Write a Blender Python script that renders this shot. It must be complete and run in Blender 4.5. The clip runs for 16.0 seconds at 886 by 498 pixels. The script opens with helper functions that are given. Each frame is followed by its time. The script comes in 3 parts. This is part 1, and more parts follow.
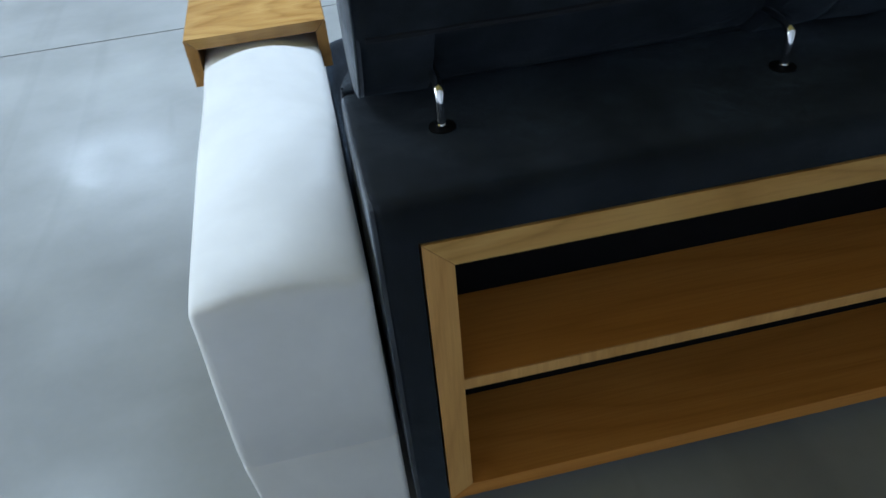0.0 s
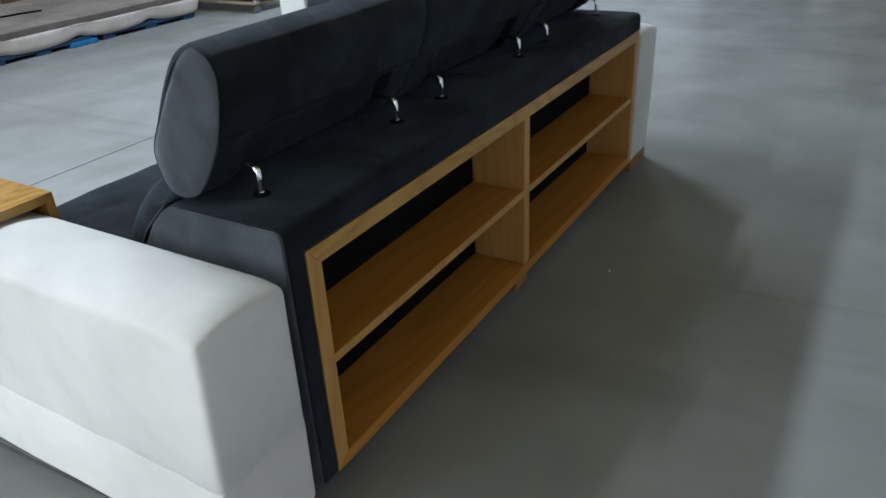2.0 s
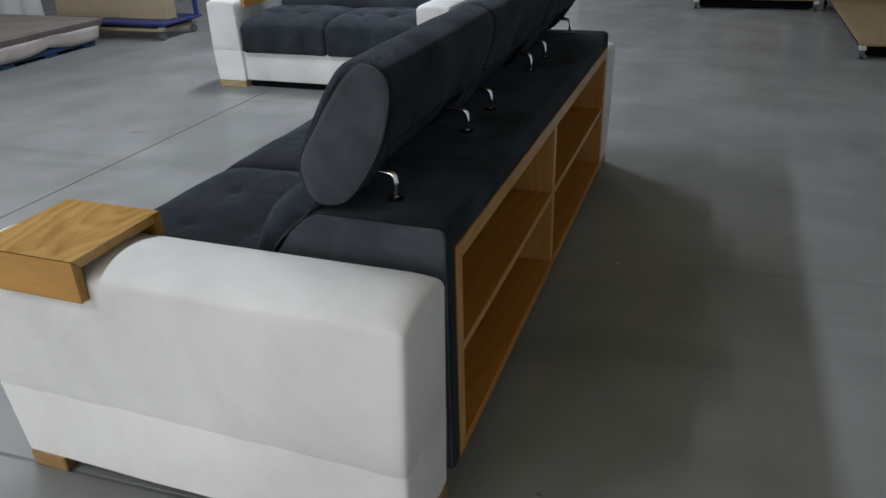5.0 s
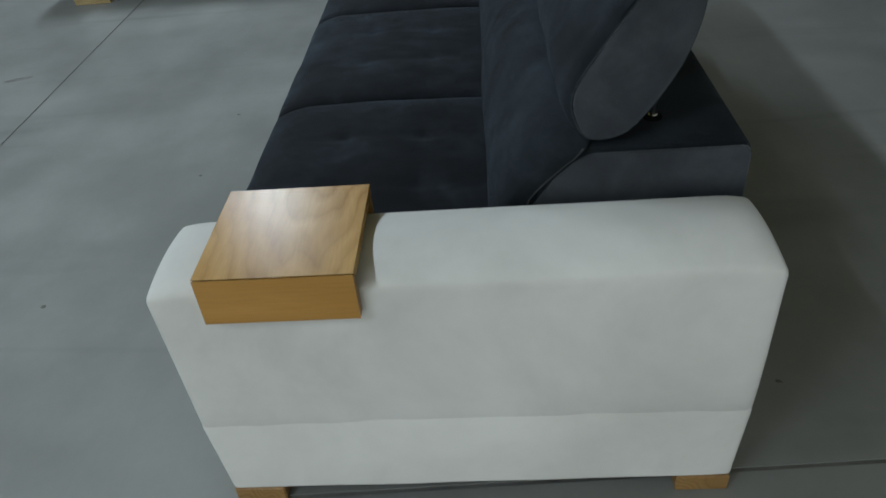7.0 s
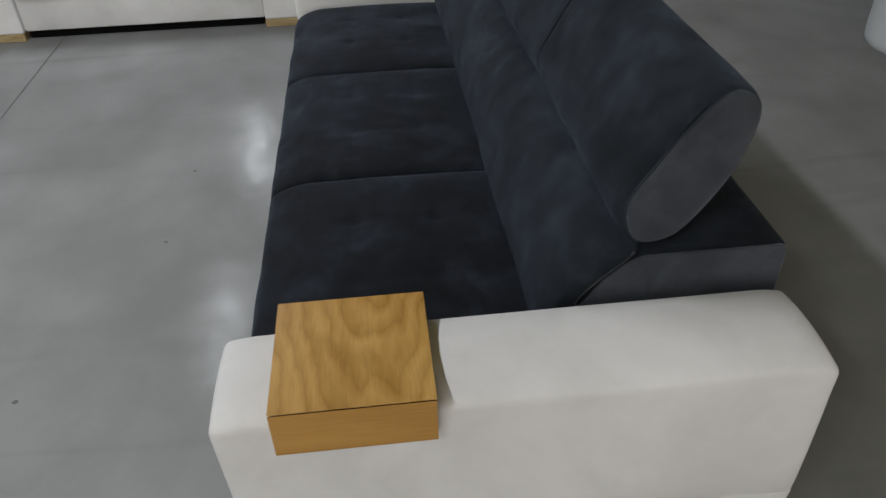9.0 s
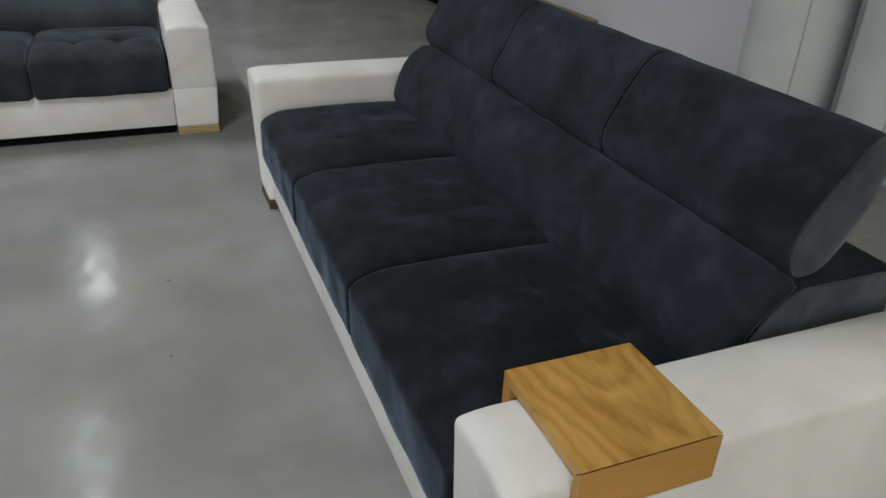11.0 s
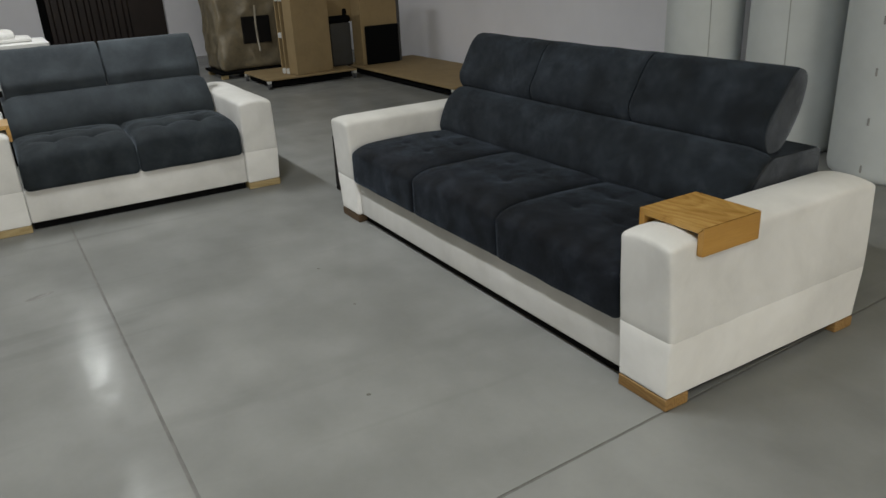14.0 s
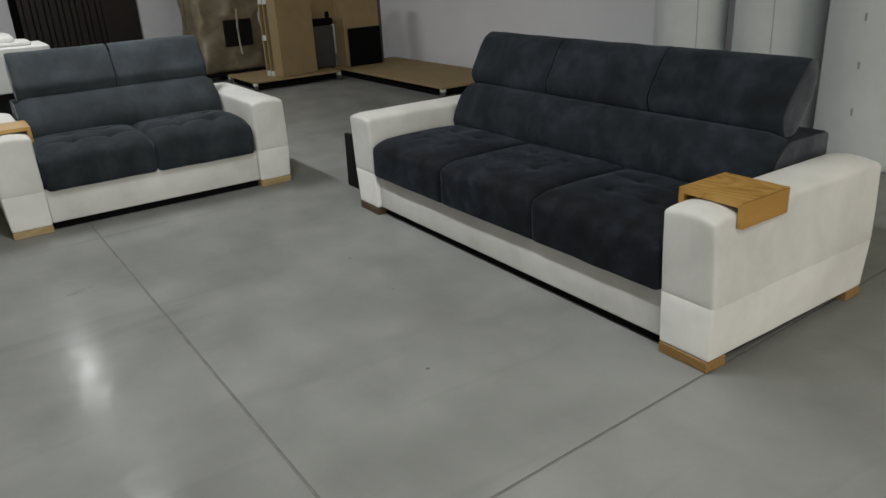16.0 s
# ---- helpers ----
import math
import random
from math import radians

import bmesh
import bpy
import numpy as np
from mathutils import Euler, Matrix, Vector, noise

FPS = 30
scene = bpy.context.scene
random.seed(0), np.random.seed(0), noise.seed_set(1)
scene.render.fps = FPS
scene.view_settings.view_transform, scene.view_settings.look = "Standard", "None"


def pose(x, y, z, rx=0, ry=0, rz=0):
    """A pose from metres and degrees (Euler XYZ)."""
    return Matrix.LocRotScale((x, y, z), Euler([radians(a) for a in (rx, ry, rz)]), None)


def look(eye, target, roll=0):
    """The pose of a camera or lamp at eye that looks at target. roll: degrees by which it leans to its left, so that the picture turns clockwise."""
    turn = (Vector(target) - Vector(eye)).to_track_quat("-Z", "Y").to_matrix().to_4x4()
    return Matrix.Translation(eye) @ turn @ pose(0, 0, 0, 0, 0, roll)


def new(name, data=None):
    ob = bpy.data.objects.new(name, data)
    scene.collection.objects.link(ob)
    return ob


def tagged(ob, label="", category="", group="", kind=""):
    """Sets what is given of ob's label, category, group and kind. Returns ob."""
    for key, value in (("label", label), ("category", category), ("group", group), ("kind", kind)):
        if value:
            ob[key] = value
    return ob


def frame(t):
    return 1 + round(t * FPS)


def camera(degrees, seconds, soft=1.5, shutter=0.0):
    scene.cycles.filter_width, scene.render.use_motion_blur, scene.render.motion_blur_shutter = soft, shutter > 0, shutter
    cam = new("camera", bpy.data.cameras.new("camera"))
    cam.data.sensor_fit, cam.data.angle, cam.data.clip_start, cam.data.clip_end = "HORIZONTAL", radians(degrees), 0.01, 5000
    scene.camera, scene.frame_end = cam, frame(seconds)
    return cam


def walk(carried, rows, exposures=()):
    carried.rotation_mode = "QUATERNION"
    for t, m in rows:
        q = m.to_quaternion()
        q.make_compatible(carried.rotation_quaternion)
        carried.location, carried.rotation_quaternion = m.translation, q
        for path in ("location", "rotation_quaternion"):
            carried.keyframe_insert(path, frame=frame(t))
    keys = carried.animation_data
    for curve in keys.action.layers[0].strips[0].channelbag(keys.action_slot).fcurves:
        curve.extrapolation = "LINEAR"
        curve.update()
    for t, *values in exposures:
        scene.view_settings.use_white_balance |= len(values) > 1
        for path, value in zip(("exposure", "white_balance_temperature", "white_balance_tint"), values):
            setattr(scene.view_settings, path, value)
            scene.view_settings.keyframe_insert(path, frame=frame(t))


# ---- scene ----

# ---------------------------------------------------------------- camera
cam = camera(62.0, 16.0, soft=1.45, shutter=0.35)
PATH = [
    (0, (-0.193, 1.584, 1.084), (-0.431, 0.064, -0.194), -5.4),
    (0.2, (-0.137, 1.541, 1.105), (-0.525, 0.064, -0.187), -3.5),
    (0.4, (-0.068, 1.514, 1.113), (-0.649, 0.085, -0.16), -3.4),
    (0.5, (-0.039, 1.501, 1.117), (-0.691, 0.085, -0.137), -4.7),
    (0.6, (0.012, 1.495, 1.109), (-0.789, 0.142, -0.126), -3.6),
    (0.8, (0.092, 1.505, 1.132), (-1.012, 0.319, -0.041), -1.3),
    (1, (0.159, 1.547, 1.131), (-1.01, 0.355, 0.03), -2.0),
    (1.2, (0.207, 1.579, 1.147), (-0.988, 0.377, 0.087), -1.9),
    (1.5, (0.344, 1.691, 1.145), (-0.972, 0.545, 0.168), -2.4),
    (2, (0.563, 1.754, 1.156), (-0.936, 0.82, 0.219), -3.2),
    (2.4, (0.764, 1.73, 1.173), (-0.778, 0.862, 0.241), -4.1),
    (2.5, (0.807, 1.716, 1.158), (-0.747, 0.861, 0.233), -3.6),
    (3, (0.88, 1.701, 1.163), (-0.692, 0.829, 0.287), -2.9),
    (3.5, (0.929, 1.725, 1.181), (-0.644, 0.854, 0.305), -2.0),
    (3.7, (0.939, 1.728, 1.19), (-0.633, 0.86, 0.311), -2.1),
    (5.8, (0.88, 0.973, 1.176), (-0.821, 0.54, 0.219), -1.8),
    (6, (0.889, 0.871, 1.174), (-0.807, 0.487, 0.186), -1.9),
    (6.5, (0.929, 0.621, 1.209), (-0.745, 0.509, 0.121), -2.0),
    (7, (0.847, 0.521, 1.252), (-0.741, 0.393, 0.043), -5.5),
    (7.5, (0.758, 0.475, 1.323), (-0.843, 0.43, 0.125), -3.2),
    (8, (0.73, 0.406, 1.371), (-0.904, 0.45, 0.219), -2.8),
    (8.5, (0.735, 0.329, 1.395), (-0.879, 0.457, 0.221), -1.4),
    (9, (0.735, 0.27, 1.395), (-0.856, 0.414, 0.192), -1.7),
    (9.5, (0.749, 0.169, 1.37), (-0.848, 0.317, 0.176), -1.7),
    (10, (0.616, 0.012, 1.323), (-1.023, 0.213, 0.194), -3.4),
    (10.2, (0.567, -0.088, 1.335), (-1.076, 0.233, 0.24), -1.5),
    (12.3, (0.9, -0.982, 1.314), (-0.617, 0.009, 0.467), -2.7),
    (12.5, (0.946, -1.119, 1.334), (-0.581, -0.134, 0.499), -5.3),
    (13, (1.044, -1.279, 1.358), (-0.526, -0.313, 0.582), -3.2),
    (13.5, (1.201, -1.384, 1.33), (-0.405, -0.454, 0.586), -2.8),
    (14, (1.301, -1.506, 1.329), (-0.304, -0.573, 0.585), -3.0),
    (14.5, (1.286, -1.658, 1.35), (-0.301, -0.673, 0.635), -4.3),
    (15, (1.224, -1.791, 1.319), (-0.3, -0.771, 0.522), -3.0),
    (15.5, (1.226, -1.824, 1.337), (-0.331, -0.812, 0.596), -3.0),
    (16, (1.284, -1.867, 1.336), (-0.266, -0.843, 0.596), -3.1),
]
walk(cam, [(t, look(eye, target, roll)) for t, eye, target, roll in PATH],
     exposures=[(0.0, 0.5, 5150, 8), (0.6, 0.46, 5250, 10), (1.0, 0.6, 5450, 11), (1.5, 0.53, 5500, 12), (2.0, 0.36, 5700, 10), (2.5, 0.05, 5850, 11), (3.5, -0.13, 5900, 13), (5.8, -0.44, 6050, 15),
                (6.6, -0.78, 5850, 4), (7.4, -0.74, 5850, 6), (8.2, -0.5, 6300, 17), (9.0, -0.53, 6400, 16), (9.5, -0.6, 6250, 8), (10.2, -0.58, 6350, 14), (12.5, -0.5, 6900, 12), (13.5, -0.53, 6850, 11), (16.0, -0.58, 6800, 11)])

# ---------------------------------------------------------------- light
world = bpy.data.worlds.new("hall_air")
scene.world = world
world.use_nodes = True
world.node_tree.nodes["Background"].inputs[0].default_value = (0.75, 0.85, 1.0, 1)
world.node_tree.nodes["Background"].inputs[1].default_value = 0.006

LAMPS = [(-7.35, -1.22, 62), (-4.2, -1.22, 76), (-1.05, -1.22, 67), (2.1, -1.22, 56), (5.2, -1.22, 52), (2.1, -5.7, 52), (5.2, -5.7, 15)]
LAMP_Z = 3.0
for lx, ly, power in LAMPS:
    lamp = bpy.data.lights.new("tube_light", "AREA")
    lamp.shape, lamp.size, lamp.size_y = "RECTANGLE", 1.2, 0.13
    lamp.energy = power
    lamp.color = (0.91, 0.97, 1.0)
    new("tube_light", lamp).matrix_world = pose(lx, ly, LAMP_Z - 0.012)

# unseen gateway assumed in the east wall, its lamp added to brighten east-facing sides
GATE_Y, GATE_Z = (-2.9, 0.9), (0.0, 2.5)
lamp = bpy.data.lights.new("added_east_light", "AREA")
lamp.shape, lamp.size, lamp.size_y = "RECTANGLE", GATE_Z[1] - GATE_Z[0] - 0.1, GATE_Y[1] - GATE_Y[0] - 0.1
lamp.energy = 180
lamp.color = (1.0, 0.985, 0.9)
new("added_east_light", lamp).matrix_world = pose(6.55, sum(GATE_Y) / 2, sum(GATE_Z) / 2, 0, 90, 0)


# ---------------------------------------------------------------- materials
def nodes_of(name):
    m = bpy.data.materials.new(name)
    m.use_nodes = True
    nt = m.node_tree
    return m, nt, nt.nodes["Principled BSDF"]


def add(nt, kind, **kw):
    n = nt.nodes.new(kind)
    for k, v in kw.items():
        n.inputs[k.replace("_", " ")].default_value = v
    return n


def ramp(nt, fac, stops):
    r = nt.nodes.new("ShaderNodeValToRGB")
    el = r.color_ramp.elements
    while len(el) < len(stops):
        el.new(0.5)
    for e, (p, c) in zip(el, stops):
        e.position, e.color = p, (*c, 1)
    nt.links.new(fac, r.inputs["Fac"])
    return r.outputs["Color"]


def coords(nt, scale=(1, 1, 1), turn=(0, 0, 0)):
    tc = nt.nodes.new("ShaderNodeTexCoord")
    mp = nt.nodes.new("ShaderNodeMapping")
    mp.inputs["Scale"].default_value = scale
    mp.inputs["Rotation"].default_value = turn
    nt.links.new(tc.outputs["Object"], mp.inputs["Vector"])
    return mp.outputs["Vector"]


def noise_of(nt, vec, scale, detail=4, rough=0.55, distort=0.0):
    n = add(nt, "ShaderNodeTexNoise", Scale=scale, Detail=detail, Roughness=rough, Distortion=distort)
    nt.links.new(vec, n.inputs["Vector"])
    return n.outputs["Fac"]


def tilted_normal(nt, amount):
    """Shading normal tilted upwards, so upright faces take more overhead light."""
    geo = nt.nodes.new("ShaderNodeNewGeometry")
    up = nt.nodes.new("ShaderNodeVectorMath")
    up.operation = "ADD"
    up.inputs[1].default_value = (0, 0, amount)
    nt.links.new(geo.outputs["Normal"], up.inputs[0])
    unit = nt.nodes.new("ShaderNodeVectorMath")
    unit.operation = "NORMALIZE"
    nt.links.new(up.outputs[0], unit.inputs[0])
    return unit.outputs[0]


def bump(nt, bsdf, height, strength, distance, base=None):
    b = add(nt, "ShaderNodeBump", Strength=strength, Distance=distance)
    if base is not None:
        nt.links.new(base, b.inputs["Normal"])
    nt.links.new(height, b.inputs["Height"])
    nt.links.new(b.outputs["Normal"], bsdf.inputs["Normal"])


def mix(nt, fac, a, b, mode="MIX"):
    m = nt.nodes.new("ShaderNodeMix")
    m.data_type, m.blend_type = "RGBA", mode
    for sock, val in (("Factor", fac), ("A", a), ("B", b)):
        s = [i for i in m.inputs if i.name == sock and i.type == ("VALUE" if sock == "Factor" else "RGBA")][0]
        if hasattr(val, "is_linked"):
            nt.links.new(val, s)
        else:
            s.default_value = val if sock == "Factor" else (*val, 1)
    return [o for o in m.outputs if o.type == "RGBA"][0]


def fabric(name, dark, mid, light, sheen, sheen_tint, weave=900, patch=5.0, rough=0.85, sheen_rough=0.45, nap=0.03, lean=0.0, relief=0.35):
    m, nt, b = nodes_of(name)
    v = coords(nt)
    brushed = noise_of(nt, v, patch, 5, 0.62, 0.25)
    col = ramp(nt, brushed, [(0.32, dark), (0.5, mid), (0.68, light)])
    wide = noise_of(nt, v, patch * 0.4, 2, 0.5, 0.3)
    col = mix(nt, 0.8, col, ramp(nt, wide, [(0.32, (1 - nap,) * 3), (0.68, (1 + nap,) * 3)]), "MULTIPLY")
    nt.links.new(col, b.inputs["Base Color"])
    b.inputs["Roughness"].default_value = rough
    b.inputs["Specular IOR Level"].default_value = 0.2
    stroked = noise_of(nt, v, patch * 0.8, 3, 0.55, 0.5)
    nt.links.new(ramp(nt, stroked, [(0.3, (0.35 * sheen,) * 3), (0.7, (1.55 * sheen,) * 3)]), b.inputs["Sheen Weight"])
    b.inputs["Sheen Roughness"].default_value = sheen_rough
    b.inputs["Sheen Tint"].default_value = (*sheen_tint, 1)
    fine = noise_of(nt, v, weave, 2, 0.6)
    soft = noise_of(nt, v, 14, 4, 0.55)
    both = add(nt, "ShaderNodeMath")
    both.operation = "MULTIPLY_ADD"
    nt.links.new(soft, both.inputs[0])
    both.inputs[1].default_value = 4.0
    nt.links.new(fine, both.inputs[2])
    bump(nt, b, both.outputs[0], relief, 0.002, tilted_normal(nt, lean) if lean else None)
    return m


def oak(name, dark, mid, light, grain=(1.5, 8, 8), rough=0.4, lines=11.0):
    """Flat-sawn oak: growth lines as contours of a stretched noise, with fine pores along the grain."""
    m, nt, b = nodes_of(name)
    v = coords(nt, grain)
    field = noise_of(nt, v, 0.75, 1.2, 0.4, 0.35)
    across = nt.nodes.new("ShaderNodeVectorMath")
    across.operation = "DOT_PRODUCT"
    nt.links.new(v, across.inputs[0])
    across.inputs[1].default_value = tuple(0.0 if c == min(grain) else 1.3 for c in grain)
    mul = add(nt, "ShaderNodeMath")
    mul.operation = "MULTIPLY_ADD"
    nt.links.new(field, mul.inputs[0])
    mul.inputs[1].default_value = lines
    nt.links.new(across.outputs["Value"], mul.inputs[2])
    saw = add(nt, "ShaderNodeMath")
    saw.operation = "FRACT"
    nt.links.new(mul.outputs[0], saw.inputs[0])
    base = ramp(nt, saw.outputs[0], [(0.0, mid), (0.35, light), (0.75, mid), (0.9, dark), (1.0, mid)])
    flow = noise_of(nt, v, 0.5, 4, 0.55, 0.4)
    base = mix(nt, 0.35, base, ramp(nt, flow, [(0.35, dark), (0.5, mid), (0.65, light)]))
    pore = noise_of(nt, coords(nt, tuple((5 if c == min(grain) else 22) * c for c in grain)), 1.6, 3, 0.6)
    pores = ramp(nt, pore, [(0.38, (0.76, 0.7, 0.64)), (0.56, (1, 1, 1))])
    nt.links.new(mix(nt, 0.4, base, pores, "MULTIPLY"), b.inputs["Base Color"])
    b.inputs["Roughness"].default_value = rough
    b.inputs["Specular IOR Level"].default_value = 0.4
    bump(nt, b, pore, 0.1, 0.0006)
    return m


def plain(name, col, rough=0.6, metal=0.0, vary=0.12, scale=8.0, bumpy=0.08, spec=0.5):
    m, nt, b = nodes_of(name)
    v = coords(nt)
    n = noise_of(nt, v, scale, 6, 0.6)
    lo = tuple(c * (1 - vary) for c in col)
    hi = tuple(min(1, c * (1 + vary)) for c in col)
    nt.links.new(ramp(nt, n, [(0.3, lo), (0.7, hi)]), b.inputs["Base Color"])
    b.inputs["Roughness"].default_value = rough
    b.inputs["Metallic"].default_value = metal
    b.inputs["Specular IOR Level"].default_value = spec
    if bumpy:
        bump(nt, b, noise_of(nt, v, scale * 12, 3, 0.6), bumpy, 0.002)
    return m


def concrete(name):
    """Power-floated concrete: cloudy patches, trowel sweeps, faint scuffs and a worn polish."""
    m, nt, b = nodes_of(name)
    v = coords(nt)
    big = noise_of(nt, v, 0.55, 4, 0.5, 0.3)
    mid = noise_of(nt, v, 2.6, 3, 0.5, 0.1)
    fine = noise_of(nt, v, 45, 3, 0.6)
    sweep = noise_of(nt, coords(nt, (0.5, 2.6, 1), (0, 0, 0.5)), 1.3, 3, 0.5, 0.3)
    col = ramp(nt, big, [(0.3, (0.245, 0.25, 0.247)), (0.7, (0.309, 0.314, 0.31))])
    col = mix(nt, 0.5, col, ramp(nt, mid, [(0.25, (0.8, 0.8, 0.8)), (0.75, (1.1, 1.1, 1.09))]), "MULTIPLY")
    stain = noise_of(nt, v, 1.3, 4, 0.5, 0.2)
    col = mix(nt, 0.75, col, ramp(nt, stain, [(0.28, (0.8, 0.8, 0.785)), (0.5, (0.97, 0.97, 0.965)), (0.75, (1.1, 1.1, 1.1))]), "MULTIPLY")
    col = mix(nt, 0.35, col, ramp(nt, sweep, [(0.25, (0.8, 0.8, 0.8)), (0.75, (1.1, 1.1, 1.1))]), "MULTIPLY")
    cloud = noise_of(nt, coords(nt, (1, 1, 1), (0, 0, 1.1)), 4.2, 3, 0.5, 0.0)
    col = mix(nt, 0.4, col, ramp(nt, cloud, [(0.35, (1.04, 1.04, 1.04)), (0.7, (0.84, 0.84, 0.83))]), "MULTIPLY")
    col = mix(nt, 0.08, col, ramp(nt, fine, [(0.35, (0.82, 0.82, 0.8)), (0.65, (1.08, 1.08, 1.08))]), "MULTIPLY")
    scuff = noise_of(nt, coords(nt, (5.5, 0.55, 1), (0, 0, 0.75)), 0.9, 3, 0.5, 0.7)
    col = mix(nt, 0.5, col, ramp(nt, scuff, [(0.58, (1, 1, 1)), (0.78, (0.68, 0.68, 0.68))]), "MULTIPLY")
    nt.links.new(col, b.inputs["Base Color"])
    worn = noise_of(nt, v, 9.0, 3, 0.55, 0.0)
    nt.links.new(ramp(nt, worn, [(0.3, (0.11,) * 3), (0.7, (0.25,) * 3)]), b.inputs["Roughness"])
    b.inputs["Specular IOR Level"].default_value = 0.027
    bump(nt, b, noise_of(nt, v, 10.0, 2, 0.5, 0.0), 0.22, 0.005)
    return m


def oak_crown(name, dark, mid, light, centre, rough=0.27):
    """A flat-sawn board with a cathedral figure: growth rings as long ovals round the centre."""
    m, nt, b = nodes_of(name)
    v = coords(nt)
    mp = nt.nodes.new("ShaderNodeMapping")
    sx, sy = 11.0, 30.0
    mp.inputs["Scale"].default_value = (sx, sy, 0.0)
    mp.inputs["Location"].default_value = (-centre[0] * sx, -centre[1] * sy, 0.0)
    nt.links.new(v, mp.inputs["Vector"])
    ring = nt.nodes.new("ShaderNodeVectorMath")
    ring.operation = "LENGTH"
    nt.links.new(mp.outputs["Vector"], ring.inputs[0])
    field = noise_of(nt, coords(nt, (6.0, 15.0, 6.0)), 0.9, 3, 0.5, 0.3)
    mul = add(nt, "ShaderNodeMath")
    mul.operation = "MULTIPLY_ADD"
    nt.links.new(field, mul.inputs[0])
    mul.inputs[1].default_value = 3.0
    nt.links.new(ring.outputs["Value"], mul.inputs[2])
    saw = add(nt, "ShaderNodeMath")
    saw.operation = "FRACT"
    nt.links.new(mul.outputs[0], saw.inputs[0])
    base = ramp(nt, saw.outputs[0], [(0.0, mid), (0.3, light), (0.68, mid), (0.9, dark), (1.0, mid)])
    flow = noise_of(nt, coords(nt, (3.0, 9.0, 3.0)), 1.6, 3, 0.5, 0.5)
    base = mix(nt, 0.48, base, ramp(nt, flow, [(0.36, dark), (0.5, mid), (0.62, light)]))
    pore = noise_of(nt, coords(nt, (12.0, 160.0, 160.0)), 1.6, 3, 0.6)
    base = mix(nt, 0.3, base, ramp(nt, pore, [(0.38, (0.72, 0.66, 0.6)), (0.56, (1, 1, 1))]), "MULTIPLY")
    nt.links.new(base, b.inputs["Base Color"])
    b.inputs["Roughness"].default_value = rough
    b.inputs["Specular IOR Level"].default_value = 0.4
    bump(nt, b, pore, 0.12, 0.0006)
    return m


M_WHITE = fabric("off_white_velour", (0.578, 0.572, 0.557), (0.648, 0.642, 0.626), (0.712, 0.706, 0.693), 0.2, (1, 1, 1), patch=3.2, nap=0.08)
# Plinth copy: paler colour and tilted normals put extra light on it
M_WHITE_LOW = fabric("off_white_velour_lit_plinth", (0.62, 0.613, 0.597), (0.69, 0.683, 0.666), (0.748, 0.743, 0.729), 0.2, (1, 1, 1), patch=3.2, nap=0.08, lean=0.42)
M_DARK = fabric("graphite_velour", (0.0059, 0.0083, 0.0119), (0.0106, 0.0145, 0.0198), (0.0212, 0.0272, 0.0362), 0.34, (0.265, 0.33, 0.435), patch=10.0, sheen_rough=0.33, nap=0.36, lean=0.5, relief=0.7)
# Darker velour copy: the seats' shaded look is put into its colour
M_SEAT = fabric("graphite_velour_shaded", (0.0029, 0.0039, 0.006), (0.0063, 0.0082, 0.0124), (0.0156, 0.0198, 0.028), 0.48, (0.248, 0.33, 0.452), patch=10.0, sheen_rough=0.28, nap=0.38)
# Dim copy for the back ledge, whose shade is in the base colour
M_LEDGE = fabric("graphite_velour_shaded_ledge", (0.0052, 0.0071, 0.0102), (0.0085, 0.0114, 0.016), (0.0145, 0.0188, 0.025), 0.36, (0.27, 0.345, 0.45), patch=8.0, sheen_rough=0.3, nap=0.45, relief=0.8)
# Paler velour copy, lit look in its colour: small sofa's back, headrest piping
M_DARK_MID = fabric("graphite_velour_half_lit", (0.026, 0.0325, 0.039), (0.035, 0.043, 0.051), (0.047, 0.057, 0.066), 0.36, (0.33, 0.39, 0.46), patch=6.0, sheen_rough=0.35, nap=0.3, lean=0.5)
# Half-bright velour copy; light on the small sofa's seats is in its colour
M_DARK_LIT_SEAT = fabric("graphite_velour_lit_seat", (0.014, 0.018, 0.0225), (0.0215, 0.0275, 0.0335), (0.032, 0.04, 0.047), 0.34, (0.31, 0.37, 0.45), patch=8.0, sheen_rough=0.33, nap=0.3)
# Paler velour copy: light caught by end faces is put into its colour
M_DARK_LIT = fabric("graphite_velour_lit", (0.027, 0.0305, 0.0375), (0.037, 0.042, 0.051), (0.053, 0.059, 0.069), 0.9, (0.75, 0.82, 0.92), patch=9.0, sheen_rough=0.4, nap=0.25, lean=0.15)
M_PIPE = fabric("graphite_piping", (0.008, 0.009, 0.011), (0.011, 0.012, 0.015), (0.016, 0.017, 0.021), 0.1, (0.5, 0.55, 0.65))
M_PIPE_PALE = fabric("grey_piping", (0.04, 0.042, 0.045), (0.052, 0.055, 0.059), (0.065, 0.069, 0.074), 0.1, (1, 1, 1))
M_OAK = oak("oiled_oak", (0.335, 0.178, 0.041), (0.45, 0.25, 0.063), (0.54, 0.325, 0.096), (2.0, 6.5, 6.5), 0.29, 12.0)
M_OAK_TRAY = oak_crown("oiled_oak_tray", (0.295, 0.15, 0.032), (0.42, 0.232, 0.058), (0.53, 0.32, 0.095), (-0.25, 0.24))
M_OAK_LIP = oak("oak_lip_grain", (0.32, 0.16, 0.033), (0.41, 0.215, 0.05), (0.48, 0.265, 0.07), (9, 1.4, 9), 0.34, 6.0)
M_OAK_V = oak("oak_upright_grain", (0.43, 0.225, 0.06), (0.5, 0.272, 0.076), (0.56, 0.315, 0.094), (8, 8, 1.5))
